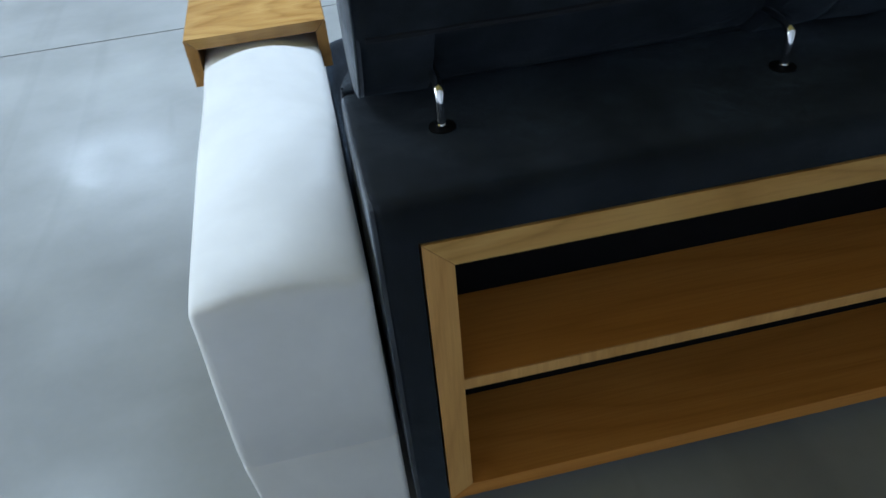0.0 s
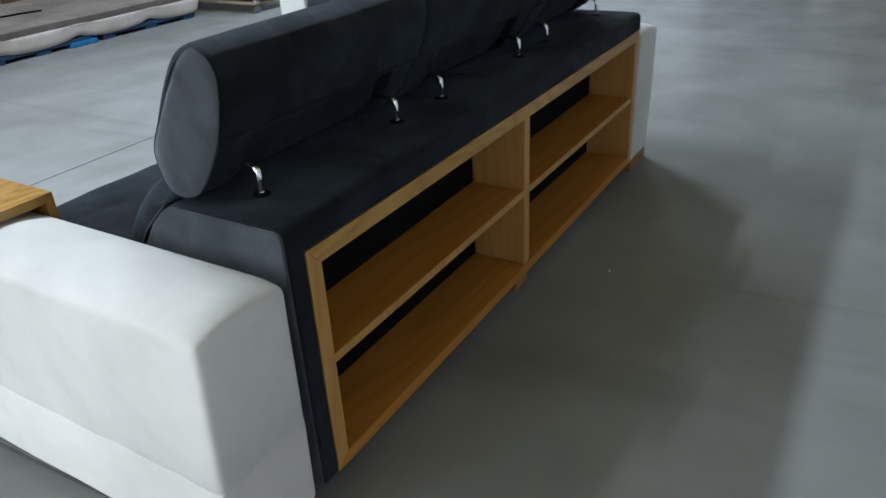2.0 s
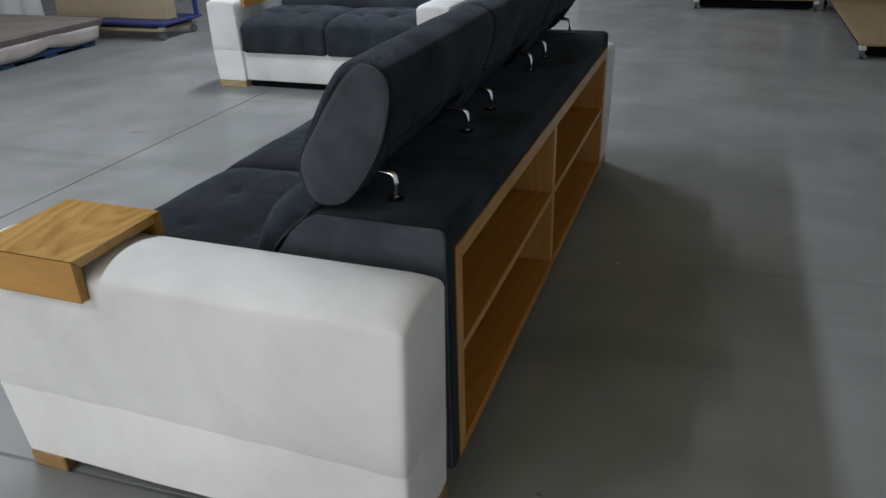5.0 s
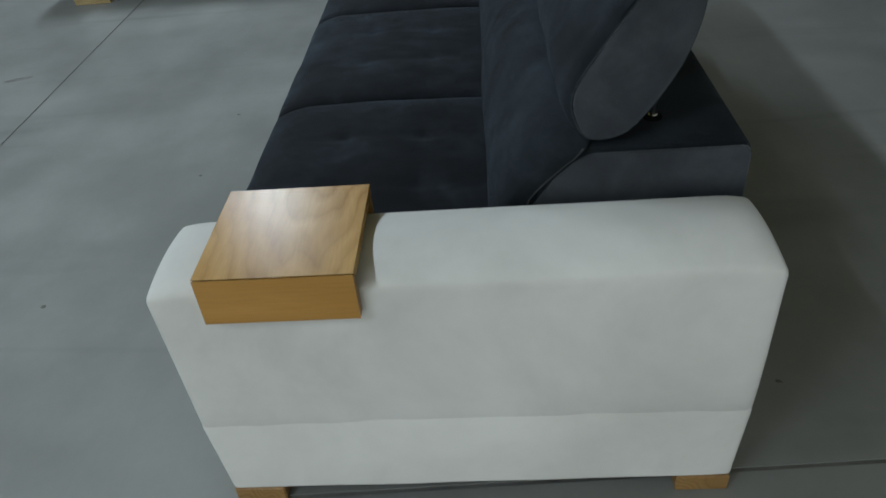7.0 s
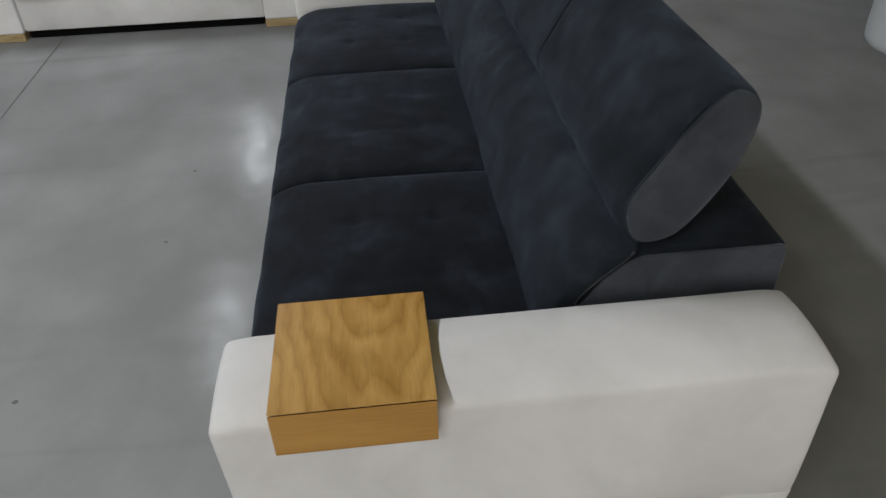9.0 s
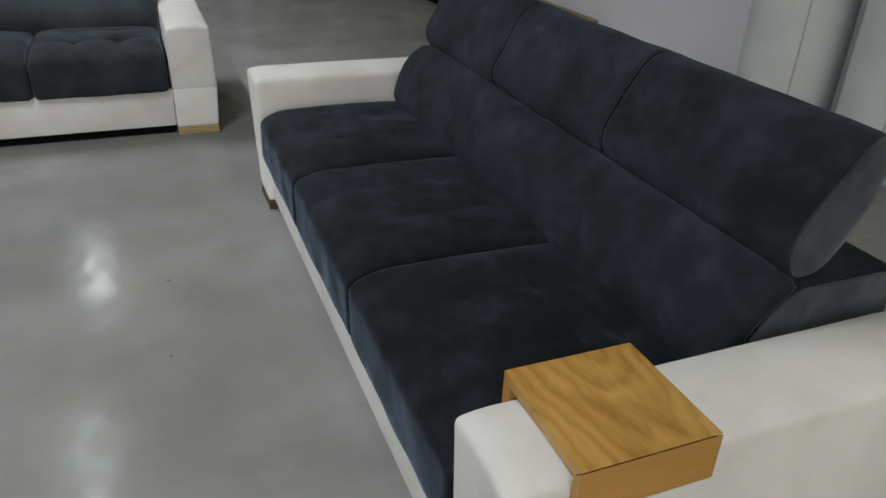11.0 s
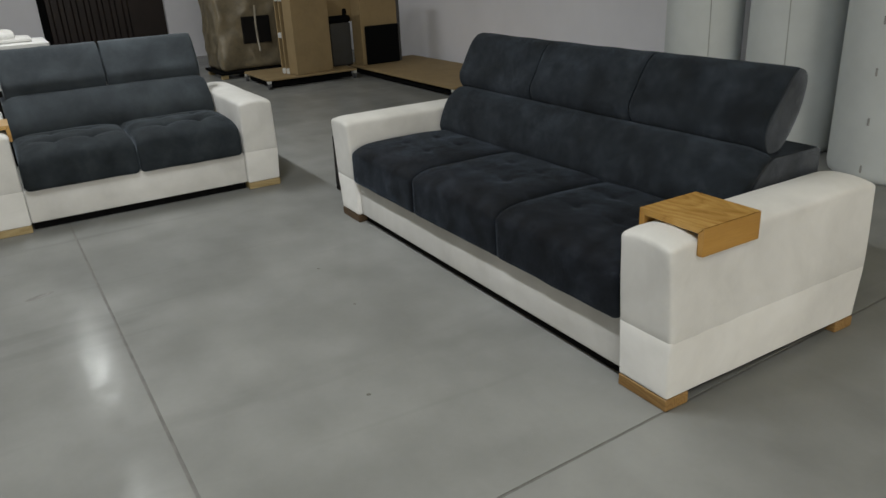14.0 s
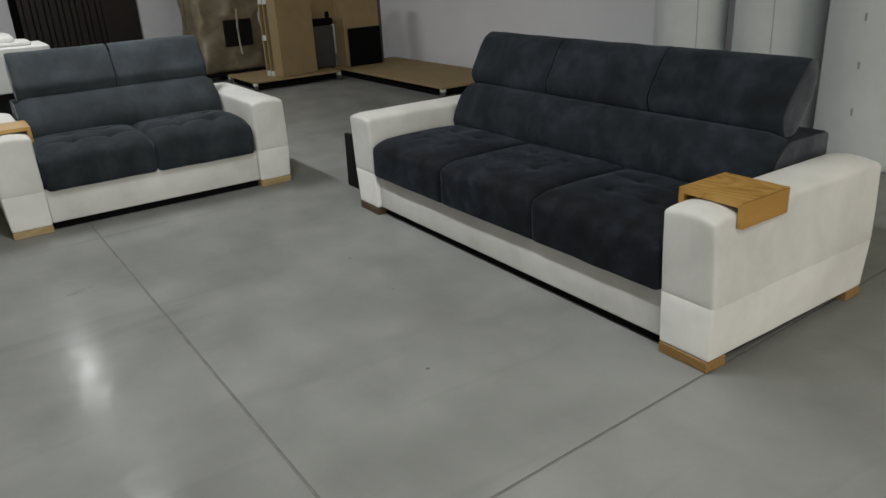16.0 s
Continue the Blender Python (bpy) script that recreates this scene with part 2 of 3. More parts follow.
M_OAK_IN = oak("oak_veneer", (0.4, 0.163, 0.022), (0.475, 0.2, 0.031), (0.54, 0.242, 0.044), (0.9, 7, 7), 0.5, 7.0)
M_FOOT = oak("pale_oak", (0.21, 0.112, 0.036), (0.28, 0.16, 0.055), (0.35, 0.212, 0.08), (3, 18, 18), 0.5)
M_FOOT_PALE = oak("bleached_oak", (0.3, 0.215, 0.095), (0.39, 0.29, 0.14), (0.46, 0.36, 0.19), (3, 18, 18), 0.5)
M_FOOT_DARK = oak("darkened_oak", (0.06, 0.035, 0.018), (0.09, 0.055, 0.03), (0.12, 0.075, 0.04), (3, 18, 18), 0.5)
M_CHROME = plain("polished_chrome", (0.8, 0.8, 0.82), 0.12, 1.0, 0.03, 20, 0)
M_BLACK = plain("flat_black", (0.004, 0.004, 0.0045), 0.9, 0, 0.2, 30, 0.08, 0.1)
M_FLOOR = concrete("polished_concrete")
M_JOINT = plain("joint_filler", (0.162, 0.16, 0.153), 0.85, 0, 0.2, 14)
M_WALL = plain("painted_wall", (0.86, 0.86, 0.93), 0.75, 0, 0.035, 1.5, 0.15)
# Unseen ceiling, tinted yellow so that bounced light warms the shade
M_CEIL = plain("ceiling_bounce_tint", (0.4, 0.325, 0.085), 0.85, 0, 0.06, 1.0)
M_GATE = plain("brown_sheet_steel", (0.017, 0.01, 0.009), 0.5, 0.2, 0.25, 3.0, 0.05)
M_CARD = plain("cardboard", (0.3, 0.215, 0.11), 0.8, 0, 0.1, 6.0, 0.1)
M_CARD_PALE = plain("pale_board", (0.38, 0.31, 0.2), 0.75, 0, 0.08, 5.0, 0.08)
M_WRAP = plain("film_wrapped_board", (0.2, 0.165, 0.11), 0.28, 0, 0.3, 7.0, 0.6, 0.7)
M_FILM = plain("milky_film", (0.42, 0.39, 0.33), 0.2, 0, 0.15, 20, 0.2, 0.6)
M_FOAM = plain("pale_foam_roll", (0.6, 0.635, 0.645), 0.55, 0, 0.09, 2.2, 0.25)
M_BROWN_BOARD = plain("dark_brown_board", (0.008, 0.007, 0.007), 0.7, 0, 0.2, 12, 0.08, 0.15)
M_STEEL_BLUE = plain("blue_enamelled_steel", (0.02, 0.035, 0.16), 0.4, 0, 0.15, 9)
M_BLUE = plain("blue_plastic_pallet", (0.008, 0.034, 0.085), 0.45, 0, 0.2, 7)
M_BLUE_BRIGHT = plain("bright_blue_plastic", (0.012, 0.12, 0.28), 0.35, 0, 0.2, 9)
M_TAUPE = fabric("taupe_cover", (0.15, 0.128, 0.118), (0.19, 0.162, 0.15), (0.23, 0.2, 0.185), 0.2, (1, 0.95, 0.9))
M_BEIGE = fabric("beige_ticking", (0.4, 0.35, 0.31), (0.47, 0.42, 0.38), (0.53, 0.48, 0.44), 0.2, (1, 1, 1))
M_WHITE_PAINT = plain("white_board", (0.6, 0.6, 0.59), 0.5, 0, 0.03, 4.0)
M_RUBBER = plain("grey_rubber", (0.08, 0.08, 0.085), 0.7)
M_CRUMB = plain("dry_dirt", (0.13, 0.126, 0.115), 0.9)
M_SMUDGE = plain("rubbed_dirt", (0.172, 0.17, 0.164), 0.6, 0, 0.2, 40)
M_CASE = plain("dusty_grey_case", (0.05, 0.05, 0.05), 0.6)
# Grey of the roll seams, their shade put into the colour
M_SEAM = plain("foam_seam_shade", (0.36, 0.38, 0.38), 0.7)
M_SLIT = plain("grey_foam_cut", (0.3, 0.3, 0.3), 0.7)
M_CASTER = plain("zinc_caster", (0.7, 0.7, 0.68), 0.3, 0.3, 0.1, 30)
m, nt, b = nodes_of("lamp_diffuser")
b.inputs["Base Color"].default_value = (0.9, 0.9, 0.9, 1)
b.inputs["Emission Color"].default_value = (1, 0.98, 0.94, 1)
b.inputs["Emission Strength"].default_value = 3.0
M_LAMP = m


# ---------------------------------------------------------------- mesh tools
def link(name, bm, material, parent=None, label="", smooth=True):
    me = bpy.data.meshes.new(name)
    bmesh.ops.recalc_face_normals(bm, faces=bm.faces)
    for f in bm.faces:
        f.smooth = smooth
    if smooth:
        for e in bm.edges:
            if len(e.link_faces) == 2 and e.calc_face_angle() > 0.75:
                e.smooth = False
    bm.to_mesh(me)
    bm.free()
    me.materials.append(material)
    ob = new(name, me)
    if parent is not None:
        ob.parent = parent
    if label:
        ob["label"] = label
    return ob


def part(name, bm, material, parent, label="", smooth=True):
    return link(name, bm, material, parent, label, smooth)


def empty(name, m, label, category, group=""):
    ob = new(name)
    ob.empty_display_size = 0.2
    ob.matrix_world = m
    return tagged(ob, label, category, group)


def steps(lo, hi, r, n):
    inner = [lo + r + (hi - lo - 2 * r) * i / n for i in range(n + 1)]
    return [lo, lo + 0.12 * r, lo + 0.45 * r] + inner + [hi - 0.45 * r, hi - 0.12 * r, hi]


def rbox(lo, hi, r, n=(1, 1, 1), shape=None, bm=None):
    """A box with rounded edges, its sides cut n times, each point moved by shape(x, y, z)."""
    bm = bm or bmesh.new()
    r = min(r, *(0.499 * (h - l) for l, h in zip(lo, hi)))
    grid = [steps(l, h, r, k) for l, h, k in zip(lo, hi, n)]
    size = [len(g) for g in grid]
    verts = {}

    def vert(i, j, k):
        key = (i, j, k)
        if key not in verts:
            p = Vector((grid[0][i], grid[1][j], grid[2][k]))
            q = Vector([min(max(c, l + r), h - r) for c, l, h in zip(p, lo, hi)])
            d = p - q
            if d.length > 1e-9:
                p = q + d * (r / d.length)
            if shape:
                p = Vector(shape(*p))
            verts[key] = bm.verts.new(p)
        return verts[key]

    for axis in range(3):
        u, v = [a for a in range(3) if a != axis]
        for end in (0, size[axis] - 1):
            for a in range(size[u] - 1):
                for c in range(size[v] - 1):
                    quad = []
                    for da, dc in ((0, 0), (1, 0), (1, 1), (0, 1)):
                        idx = [0, 0, 0]
                        idx[axis], idx[u], idx[v] = end, a + da, c + dc
                        quad.append(vert(*idx))
                    bm.faces.new(quad)
    return bm


def sbox(lo, hi, r=0.003, bm=None):
    """A small plain board or bar with bevelled edges, 44 faces or fewer."""
    bm = bm or bmesh.new()
    made = bmesh.ops.create_cube(bm, size=1.0)["verts"]
    for w in made:
        w.co = Vector([l + (c + 0.5) * (h - l) for c, l, h in zip(w.co, lo, hi)])
    if r:
        edges = list({e for w in made for e in w.link_edges})
        bmesh.ops.bevel(bm, geom=edges, offset=min(r, *(0.45 * (h - l) for l, h in zip(lo, hi))), segments=1, affect="EDGES")
    return bm


def loft(rings, cap=True, closed=True, bm=None):
    bm = bm or bmesh.new()
    rows = [[bm.verts.new(p) for p in ring] for ring in rings]
    n = len(rows[0])
    for a, c in zip(rows, rows[1:]):
        for i in range(n if closed else n - 1):
            bm.faces.new((a[i], a[(i + 1) % n], c[(i + 1) % n], c[i]))
    if cap:
        bm.faces.new(rows[0][::-1])
        bm.faces.new(rows[-1])
    return bm


def tube(path, r, sides=8, closed=False, bm=None):
    path = [Vector(p) for p in path]
    rings = []
    n = len(path)
    for i, p in enumerate(path):
        a = path[(i - 1) % n] if closed or i else p
        c = path[(i + 1) % n] if closed or i < n - 1 else p
        d = (c - a).normalized()
        side = d.cross(Vector((0.31, 0.52, 0.79))).normalized()
        up = side.cross(d)
        rings.append([p + r * (math.cos(w) * side + math.sin(w) * up) for w in [2 * math.pi * k / sides for k in range(sides)]])
    if closed:
        bm = bm or bmesh.new()
        rows = [[bm.verts.new(p) for p in ring] for ring in rings]
        for i in range(n):
            a, c = rows[i], rows[(i + 1) % n]
            best = min(range(sides), key=lambda s: (a[0].co - c[s].co).length)
            for k in range(sides):
                bm.faces.new((a[k], a[(k + 1) % sides], c[(k + 1 + best) % sides], c[(k + best) % sides]))
        return bm
    return loft(rings, True, True, bm)


def cyl(base, top, r, sides=20, bm=None):
    return tube([base, top], r, sides, False, bm)


def smooth_loop(points, per=6):
    """A closed Catmull-Rom curve through the points."""
    out = []
    n = len(points)
    for i in range(n):
        p0, p1, p2, p3 = [Vector(points[(i + k - 1) % n]) for k in range(4)]
        for s in range(per):
            t = s / per
            out.append(0.5 * ((2 * p1) + (p2 - p0) * t + (2 * p0 - 5 * p1 + 4 * p2 - p3) * t * t + (3 * p1 - p0 - 3 * p2 + p3) * t ** 3))
    return out


def wob(x, y, z, size, amount):
    return amount * noise.noise(Vector((x, y, z)) / size)


# ---------------------------------------------------------------- setting
X0, X1, Y0, Y1, ZC = -11.0, 6.5, -9.0, 3.4, 3.35
floor = tagged(link("floor", sbox((X0, Y0, -0.2), (X1, Y1, -0.0025), 0), M_JOINT, smooth=False),
               "grey power-floated concrete hall floor with sawn joints", "floor", kind="structure")
g = 0.0052


def joint_x(y):
    return -0.005 - 0.04 * y


def joint_y(x):
    return -1.292 + 0.012 * x


XC = -0.005 + 0.04 * 1.292
for ax, sx in ((X0, -1), (X1, 1)):
    for ay, sy in ((Y0, -1), (Y1, 1)):
        yc = joint_y(XC) + sy * g
        corners = [(ax, ay), (joint_x(ay) + sx * g, ay), (joint_x(yc) + sx * g, yc), (ax, joint_y(ax) + sy * g)]
        part("floor_slab", loft([[(x, y, -0.0025) for x, y in corners], [(x, y, 0.0) for x, y in corners]]), M_FLOOR, floor, smooth=False)

wall_n = tagged(link("wall_north", sbox((X0 - 0.2, Y1, -0.2), (X1 + 0.2, Y1 + 0.2, ZC), 0), M_WALL, smooth=False),
                "plain pale lavender-white painted hall wall", "wall", kind="structure")
GY0, GY1, GZ = -0.68, 0.97, 2.3
bm = sbox((X0 - 0.2, Y0, -0.2), (X0, GY0, ZC), 0)
sbox((X0 - 0.2, GY1, -0.2), (X0, Y1, ZC), 0, bm)
sbox((X0 - 0.2, GY0, GZ), (X0, GY1, ZC), 0, bm)
tagged(link("wall_west", bm, M_WALL, smooth=False), "pale painted end wall round a brown gate", "wall", kind="structure")
tagged(link("wall_south", sbox((X0 - 0.2, Y0 - 0.2, -0.2), (X1 + 0.2, Y0, ZC), 0), M_WALL, smooth=False),
       "plain pale painted hall wall", "wall", kind="structure")
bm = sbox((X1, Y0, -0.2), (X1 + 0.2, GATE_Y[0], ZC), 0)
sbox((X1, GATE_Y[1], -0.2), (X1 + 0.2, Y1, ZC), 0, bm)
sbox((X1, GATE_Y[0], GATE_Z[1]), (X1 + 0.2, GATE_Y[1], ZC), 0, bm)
tagged(link("wall_east", bm, M_WALL, smooth=False), "plain pale painted end wall with an added, unseen gateway", "wall", kind="structure")
tagged(link("ceiling", sbox((X0 - 0.2, Y0 - 0.2, ZC), (X1 + 0.2, Y1 + 0.2, ZC + 0.2), 0), M_CEIL, smooth=False),
       "unseen hall ceiling tinted yellow for warm bounce", "ceiling", kind="structure")

# brown ribbed gate in the west wall
gate = tagged(link("door_1", sbox((X0 - 0.12, GY0, 0.0), (X0 - 0.09, GY1, GZ), 0), M_GATE, smooth=False),
              "closed dark brown ribbed sheet-steel gate", "gate", kind="structure")
y = GY0 + 0.02
while y < GY1 - 0.45:
    part("rib", sbox((X0 - 0.09, y, 0.02), (X0 - 0.045, y + 0.09, GZ - 0.02), 0.025), M_GATE, gate, smooth=False)
    y += 0.172

part("gate_frame", sbox((X0 - 0.06, GY0 - 0.07, 0.0), (X0 + 0.03, GY0 + 0.02, GZ), 0.006), M_BLACK, gate, "black steel gate frame", smooth=False)

# ceiling lamps
for lx, ly, power in LAMPS:
    e = empty("ceiling_light", pose(lx, ly, LAMP_Z), "long white strip light hung below the ceiling", "lamp", "hall strip lights")
    part("housing", sbox((-0.64, -0.13, 0.0), (0.64, 0.13, 0.07), 0.01), M_WHITE_PAINT, e, smooth=False)
    part("diffuser", sbox((-0.6, -0.065, -0.006), (0.6, 0.065, 0.001), 0), M_LAMP, e, "glowing white diffuser", smooth=False)
    for x in (-0.5, 0.5):
        part("hanger", cyl((x, 0, 0.07), (x, 0, ZC - LAMP_Z), 0.006, 8), M_CASTER, e)


# ---------------------------------------------------------------- sofa
def arm_bodies(root, x_out, side, D, foot, front_foot=None):
    """Upper and lower box of one arm; side is +1 where the outer face looks to +x."""
    xa, xb = sorted((x_out, x_out - side * 0.205))

    def lean(x, y, z):
        f = min(1.0, max(0.0, z - 0.06) / 0.48)
        y += f * (-0.022 + 0.034 * y / D)
        if abs(x - x_out) < 0.06:
            x += side * 0.008 * math.sin(math.pi * min(1.0, max(0.0, z - 0.05) / 0.46))
            x += side * wob(y, 3.1, z * 0.4, 0.06, 0.004) * math.exp(-((z - 0.246) / 0.05) ** 2)
        return x, y

    def crown(x, y, z):
        if z > 0.4:
            u = (x - 0.5 * (xa + xb)) / (0.5 * (xb - xa))
            end = max(0.0, 1 - min(y, D - y) / 0.06)
            z += 0.022 * (1 - u * u) * (1 - 0.5 * end * end) * min(1, (z - 0.4) / 0.12)
            z -= 0.007 * end * end * min(1, (z - 0.4) / 0.12)
        x, y = lean(x, y, z)
        return x + wob(x, y, z, 0.22, 0.0025), y + wob(y, z, x, 0.25, 0.002), z + wob(z, x, y, 0.3, 0.002)

    part("arm", rbox((xa, 0.0, 0.23), (xb, D, 0.54), 0.014, (8, 44, 12), crown), M_WHITE, root, "off-white velour padded arm")

    def still(x, y, z):
        x, y = lean(x, y, z)
        return x + wob(x, y, z, 0.22, 0.0025), y + wob(y, z, x, 0.25, 0.002), z

    # black block stands in for the shade in the gap below the arm
    part("underside", sbox((xa + 0.03, 0.1, 0.012), (xb - 0.03, D - 0.1, 0.058), 0.002), M_BLACK, root, "black block for the shade under the arm", smooth=False)
    part("arm_base", rbox((xa, 0.0, 0.041), (xb, D, 0.246), 0.011, (2, 44, 6), still), M_WHITE_LOW, root, "off-white velour plinth under a seam")
    for y0, y1 in ((0.001, 0.1), (D - 0.1, D - 0.001)):
        part("foot", sbox((xa + 0.001, y0, 0.0), (xb - 0.001, y1, 0.041), 0.003), front_foot if front_foot and y0 < 0.01 else foot, root, "oak block foot", smooth=False)


def tray(root, xm, side, board):
    """Mitred oak tray over an arm; its outer lip hangs on the outer face."""
    t = 0.02
    o, i = xm + side * 0.122, xm - side * 0.122
    a, c = sorted((o, i))
    y0, y1, zt = 0.077, 0.32, 0.586
    e = 0.0012
    prof = [(a + e, zt), (c - e, zt), (c - t, zt - t), (a + t, zt - t)]
    top = part("tray", loft([[(x, y, z) for x, z in prof] for y in (y0, y1)]), board, root, "oiled oak tray mitred over the arm", smooth=False)
    for x, turn in ((a, 1), (c, -1)):
        lip = [(x, 0.499), (x, zt - e), (x + turn * (t - 0.0004), zt - t - 0.0004), (x + turn * (t - 0.0004), 0.499)]
        part("lip", loft([[(p, y, q) for p, q in lip] for y in (y0 + 0.0004, y1 - 0.0004)]), M_OAK_LIP, top, smooth=False)


def sofa(m, seats, pitch, tray_side, shelf, label):
    """Front at y = 0, the right arm's outer face at x = 0, the left arm at minus the length."""
    D, A = 0.95, 0.205
    inner = seats * pitch
    L = inner + 2 * A + 0.02
    dark_foot = seats == 3
    tuft, crown_h, soft_r, lap = (0.0046, 0.021, 0.022, 0.0035) if seats == 3 else (0.026, 0.046, 0.028, -0.002)
    back_cloth, seat_cloth = (M_DARK, M_SEAT) if seats == 3 else (M_DARK_MID, M_DARK_LIT_SEAT)
    root = empty("sofa", m, label, "sofa")
    foot = M_FOOT if seats == 3 else M_FOOT_PALE
    arm_bodies(root, 0.0, 1, D, foot)
    # left front foot takes a darker oak in place of its shade
    arm_bodies(root, -L, -1, D, foot, M_FOOT_DARK if dark_foot else None)
    tray(root, -0.1 if tray_side > 0 else -L + 0.1, tray_side, M_OAK_TRAY if tray_side > 0 else M_OAK)
    xr, xl = -A - 0.01, -L + A + 0.01

    part("front_rail", rbox((xl - 0.008, 0.02, 0.046), (xr + 0.008, 0.075, 0.236), 0.008, (12, 1, 2)), M_WHITE, root, "off-white velour front rail")
    # black block whose colour stands for the shade below the front rail
    part("base_shade_block", sbox((xl, 0.045, 0.003), (xr, 0.75, 0.21), 0.004), M_BLACK, root, smooth=False)

    # seat cushions
    for s in range(seats):
        b1 = xr - s * pitch
        b0 = b1 - pitch
        cx = 0.5 * (b0 + b1)
        tufts = [(cx + dx * pitch, ty) for dx in (-0.165, 0.165) for ty in ((0.2, 0.38) if seats == 3 else (0.15, 0.34))]

        def pillow(x, y, z, cx=cx, tufts=tufts):
            if z > 0.36:
                w = min(1.0, (z - 0.36) / 0.05)
                u = (x - cx) / (0.5 * pitch)
                v = (y - 0.26) / 0.28
                z -= w * 0.03 * max(0.0, (0.1 - y) / 0.11) ** 2
                z += w * crown_h * max(0.0, 1 - u ** 6) * max(0.0, 1 - 0.8 * v * v)
                z -= w * 0.009 * max(0.0, 1 - min(xr - x, x - xl) / 0.09) ** 2
                for tx, ty in tufts:
                    dx, dy = x - tx, y - ty
                    z -= w * 0.8 * tuft * math.exp(-(dx * dx + dy * dy) / 0.0016)
                    z -= w * 0.9 * tuft * math.exp(-(dx / 0.018) ** 2 - (dy / 0.009) ** 2)
                    z -= w * 0.5 * tuft * math.exp(-(dx / 0.1) ** 2 - (dy / 0.014) ** 2)
                    z -= w * 0.35 * tuft * math.exp(-(dx / 0.014) ** 2 - (dy / 0.08) ** 2)
            z += wob(x, y, z, 0.16, 0.004)
            y += wob(y, x, z, 0.14, 0.004)
            return x, y, z

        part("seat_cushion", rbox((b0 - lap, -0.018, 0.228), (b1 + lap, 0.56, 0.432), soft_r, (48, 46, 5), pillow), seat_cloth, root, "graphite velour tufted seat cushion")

    # sloping backrest
    sect = [(0.54, 0.34), (0.536, 0.42), (0.522, 0.462), (0.529, 0.525), (0.562, 0.6), (0.607, 0.646), (0.652, 0.66), (0.7, 0.636),
            (0.63, 0.581), (0.585, 0.524), (0.583, 0.43), (0.58, 0.34)]
    sect_end = [(0.54, 0.34), (0.537, 0.42), (0.53, 0.45), (0.546, 0.49), (0.571, 0.528), (0.601, 0.56), (0.634, 0.591), (0.674, 0.623), (0.627, 0.581), (0.587, 0.526), (0.583, 0.43), (0.58, 0.34)]
    rings = []
    near = [0.0035, 0.006, 0.012, 0.022, 0.036, 0.055]
    span = xr - xl
    nx = 12 * seats
    for e in near + [0.08 + (span - 0.16) * i / nx for i in range(nx + 1)] + [span - e for e in near[::-1]]:
        x = xl + e
        r = max(0.0, 1 - min(e, span - e) / 0.08)
        w = 1 - math.sqrt(max(0.0, 1 - r * r))
        mixed = [(a + (p - a) * w, c + (q - c) * w, 0) for (a, c), (p, q) in zip(sect, sect_end)]
        rings.append([(x, p.x + wob(x, p.x, p.y, 0.2, 0.005), p.y + wob(p.x, x, p.y, 0.25, 0.003)) for p in smooth_loop(mixed, 4)])
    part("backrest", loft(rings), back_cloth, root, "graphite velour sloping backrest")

    # box behind the backrest, hollow where the shelf sits
    prof = [(0.592, 0.06), (0.592, 0.43), (0.592, 0.524), (0.632, 0.581), (0.664, 0.611), (0.684, 0.623), (0.7, 0.627), (0.735, 0.627), (0.926, 0.627), (0.94, 0.6265), (0.95, 0.6235), (0.9555, 0.617), (0.957, 0.607), (0.957, 0.595)]
    full = prof + [(0.957, 0.06)]
    hollow = prof + [(0.957, 0.57), (0.782, 0.57), (0.782, 0.06)]

    def slice_(x, pr, cut):
        return [(x, a - (cut if a > 0.9 else 0), c - (0.3 * cut if c > 0.6 else 0)) for a, c in pr]

    if shelf:
        xs = [xl + 0.012 + (-0.264 - xl - 0.012) * i / 24 for i in range(25)]
        body = loft([slice_(x, hollow, 0.0) for x in xs])
        loft([slice_(-0.264, full, 0.0)] + [slice_(xr - e, full, k) for e, k in ((0.016, 0.0), (0.01, 0.002), (0.006, 0.006), (0.004, 0.011))], bm=body)
        loft([slice_(xl + e, full, k) for e, k in ((0.004, 0.006), (0.006, 0.002), (0.012, 0.0))], bm=body)
    else:
        body = loft([slice_(xl + 0.004, full, 0.008), slice_(xl + 0.012, full, 0.0)] + [slice_(xr - e, full, k) for e, k in ((0.012, 0.0), (0.004, 0.008))])
    part("back_box", body, M_LEDGE, root, "graphite velour box back with a flat ledge")

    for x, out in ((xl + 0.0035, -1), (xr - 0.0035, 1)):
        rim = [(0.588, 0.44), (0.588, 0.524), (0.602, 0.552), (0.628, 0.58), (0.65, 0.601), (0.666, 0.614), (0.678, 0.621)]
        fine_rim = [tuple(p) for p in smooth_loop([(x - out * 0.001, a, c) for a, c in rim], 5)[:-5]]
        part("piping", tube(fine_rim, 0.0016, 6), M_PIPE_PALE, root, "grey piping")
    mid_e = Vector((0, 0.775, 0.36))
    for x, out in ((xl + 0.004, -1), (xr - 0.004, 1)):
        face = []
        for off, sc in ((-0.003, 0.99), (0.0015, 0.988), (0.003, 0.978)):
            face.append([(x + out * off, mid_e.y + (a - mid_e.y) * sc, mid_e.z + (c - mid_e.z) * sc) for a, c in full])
        part("end_panel", loft(face), M_DARK_LIT, root, "velour end panel in a lit copy of the cloth", smooth=False)

    if shelf:
        s0, s1, yb, yf = xl + 0.016, -0.267, 0.79, 0.958
        z0, z1, fw = 0.057, 0.567, 0.036
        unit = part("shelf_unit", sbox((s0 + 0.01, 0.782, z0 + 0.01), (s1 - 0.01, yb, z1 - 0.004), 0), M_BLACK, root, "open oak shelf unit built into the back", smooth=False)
        mid = -1.183

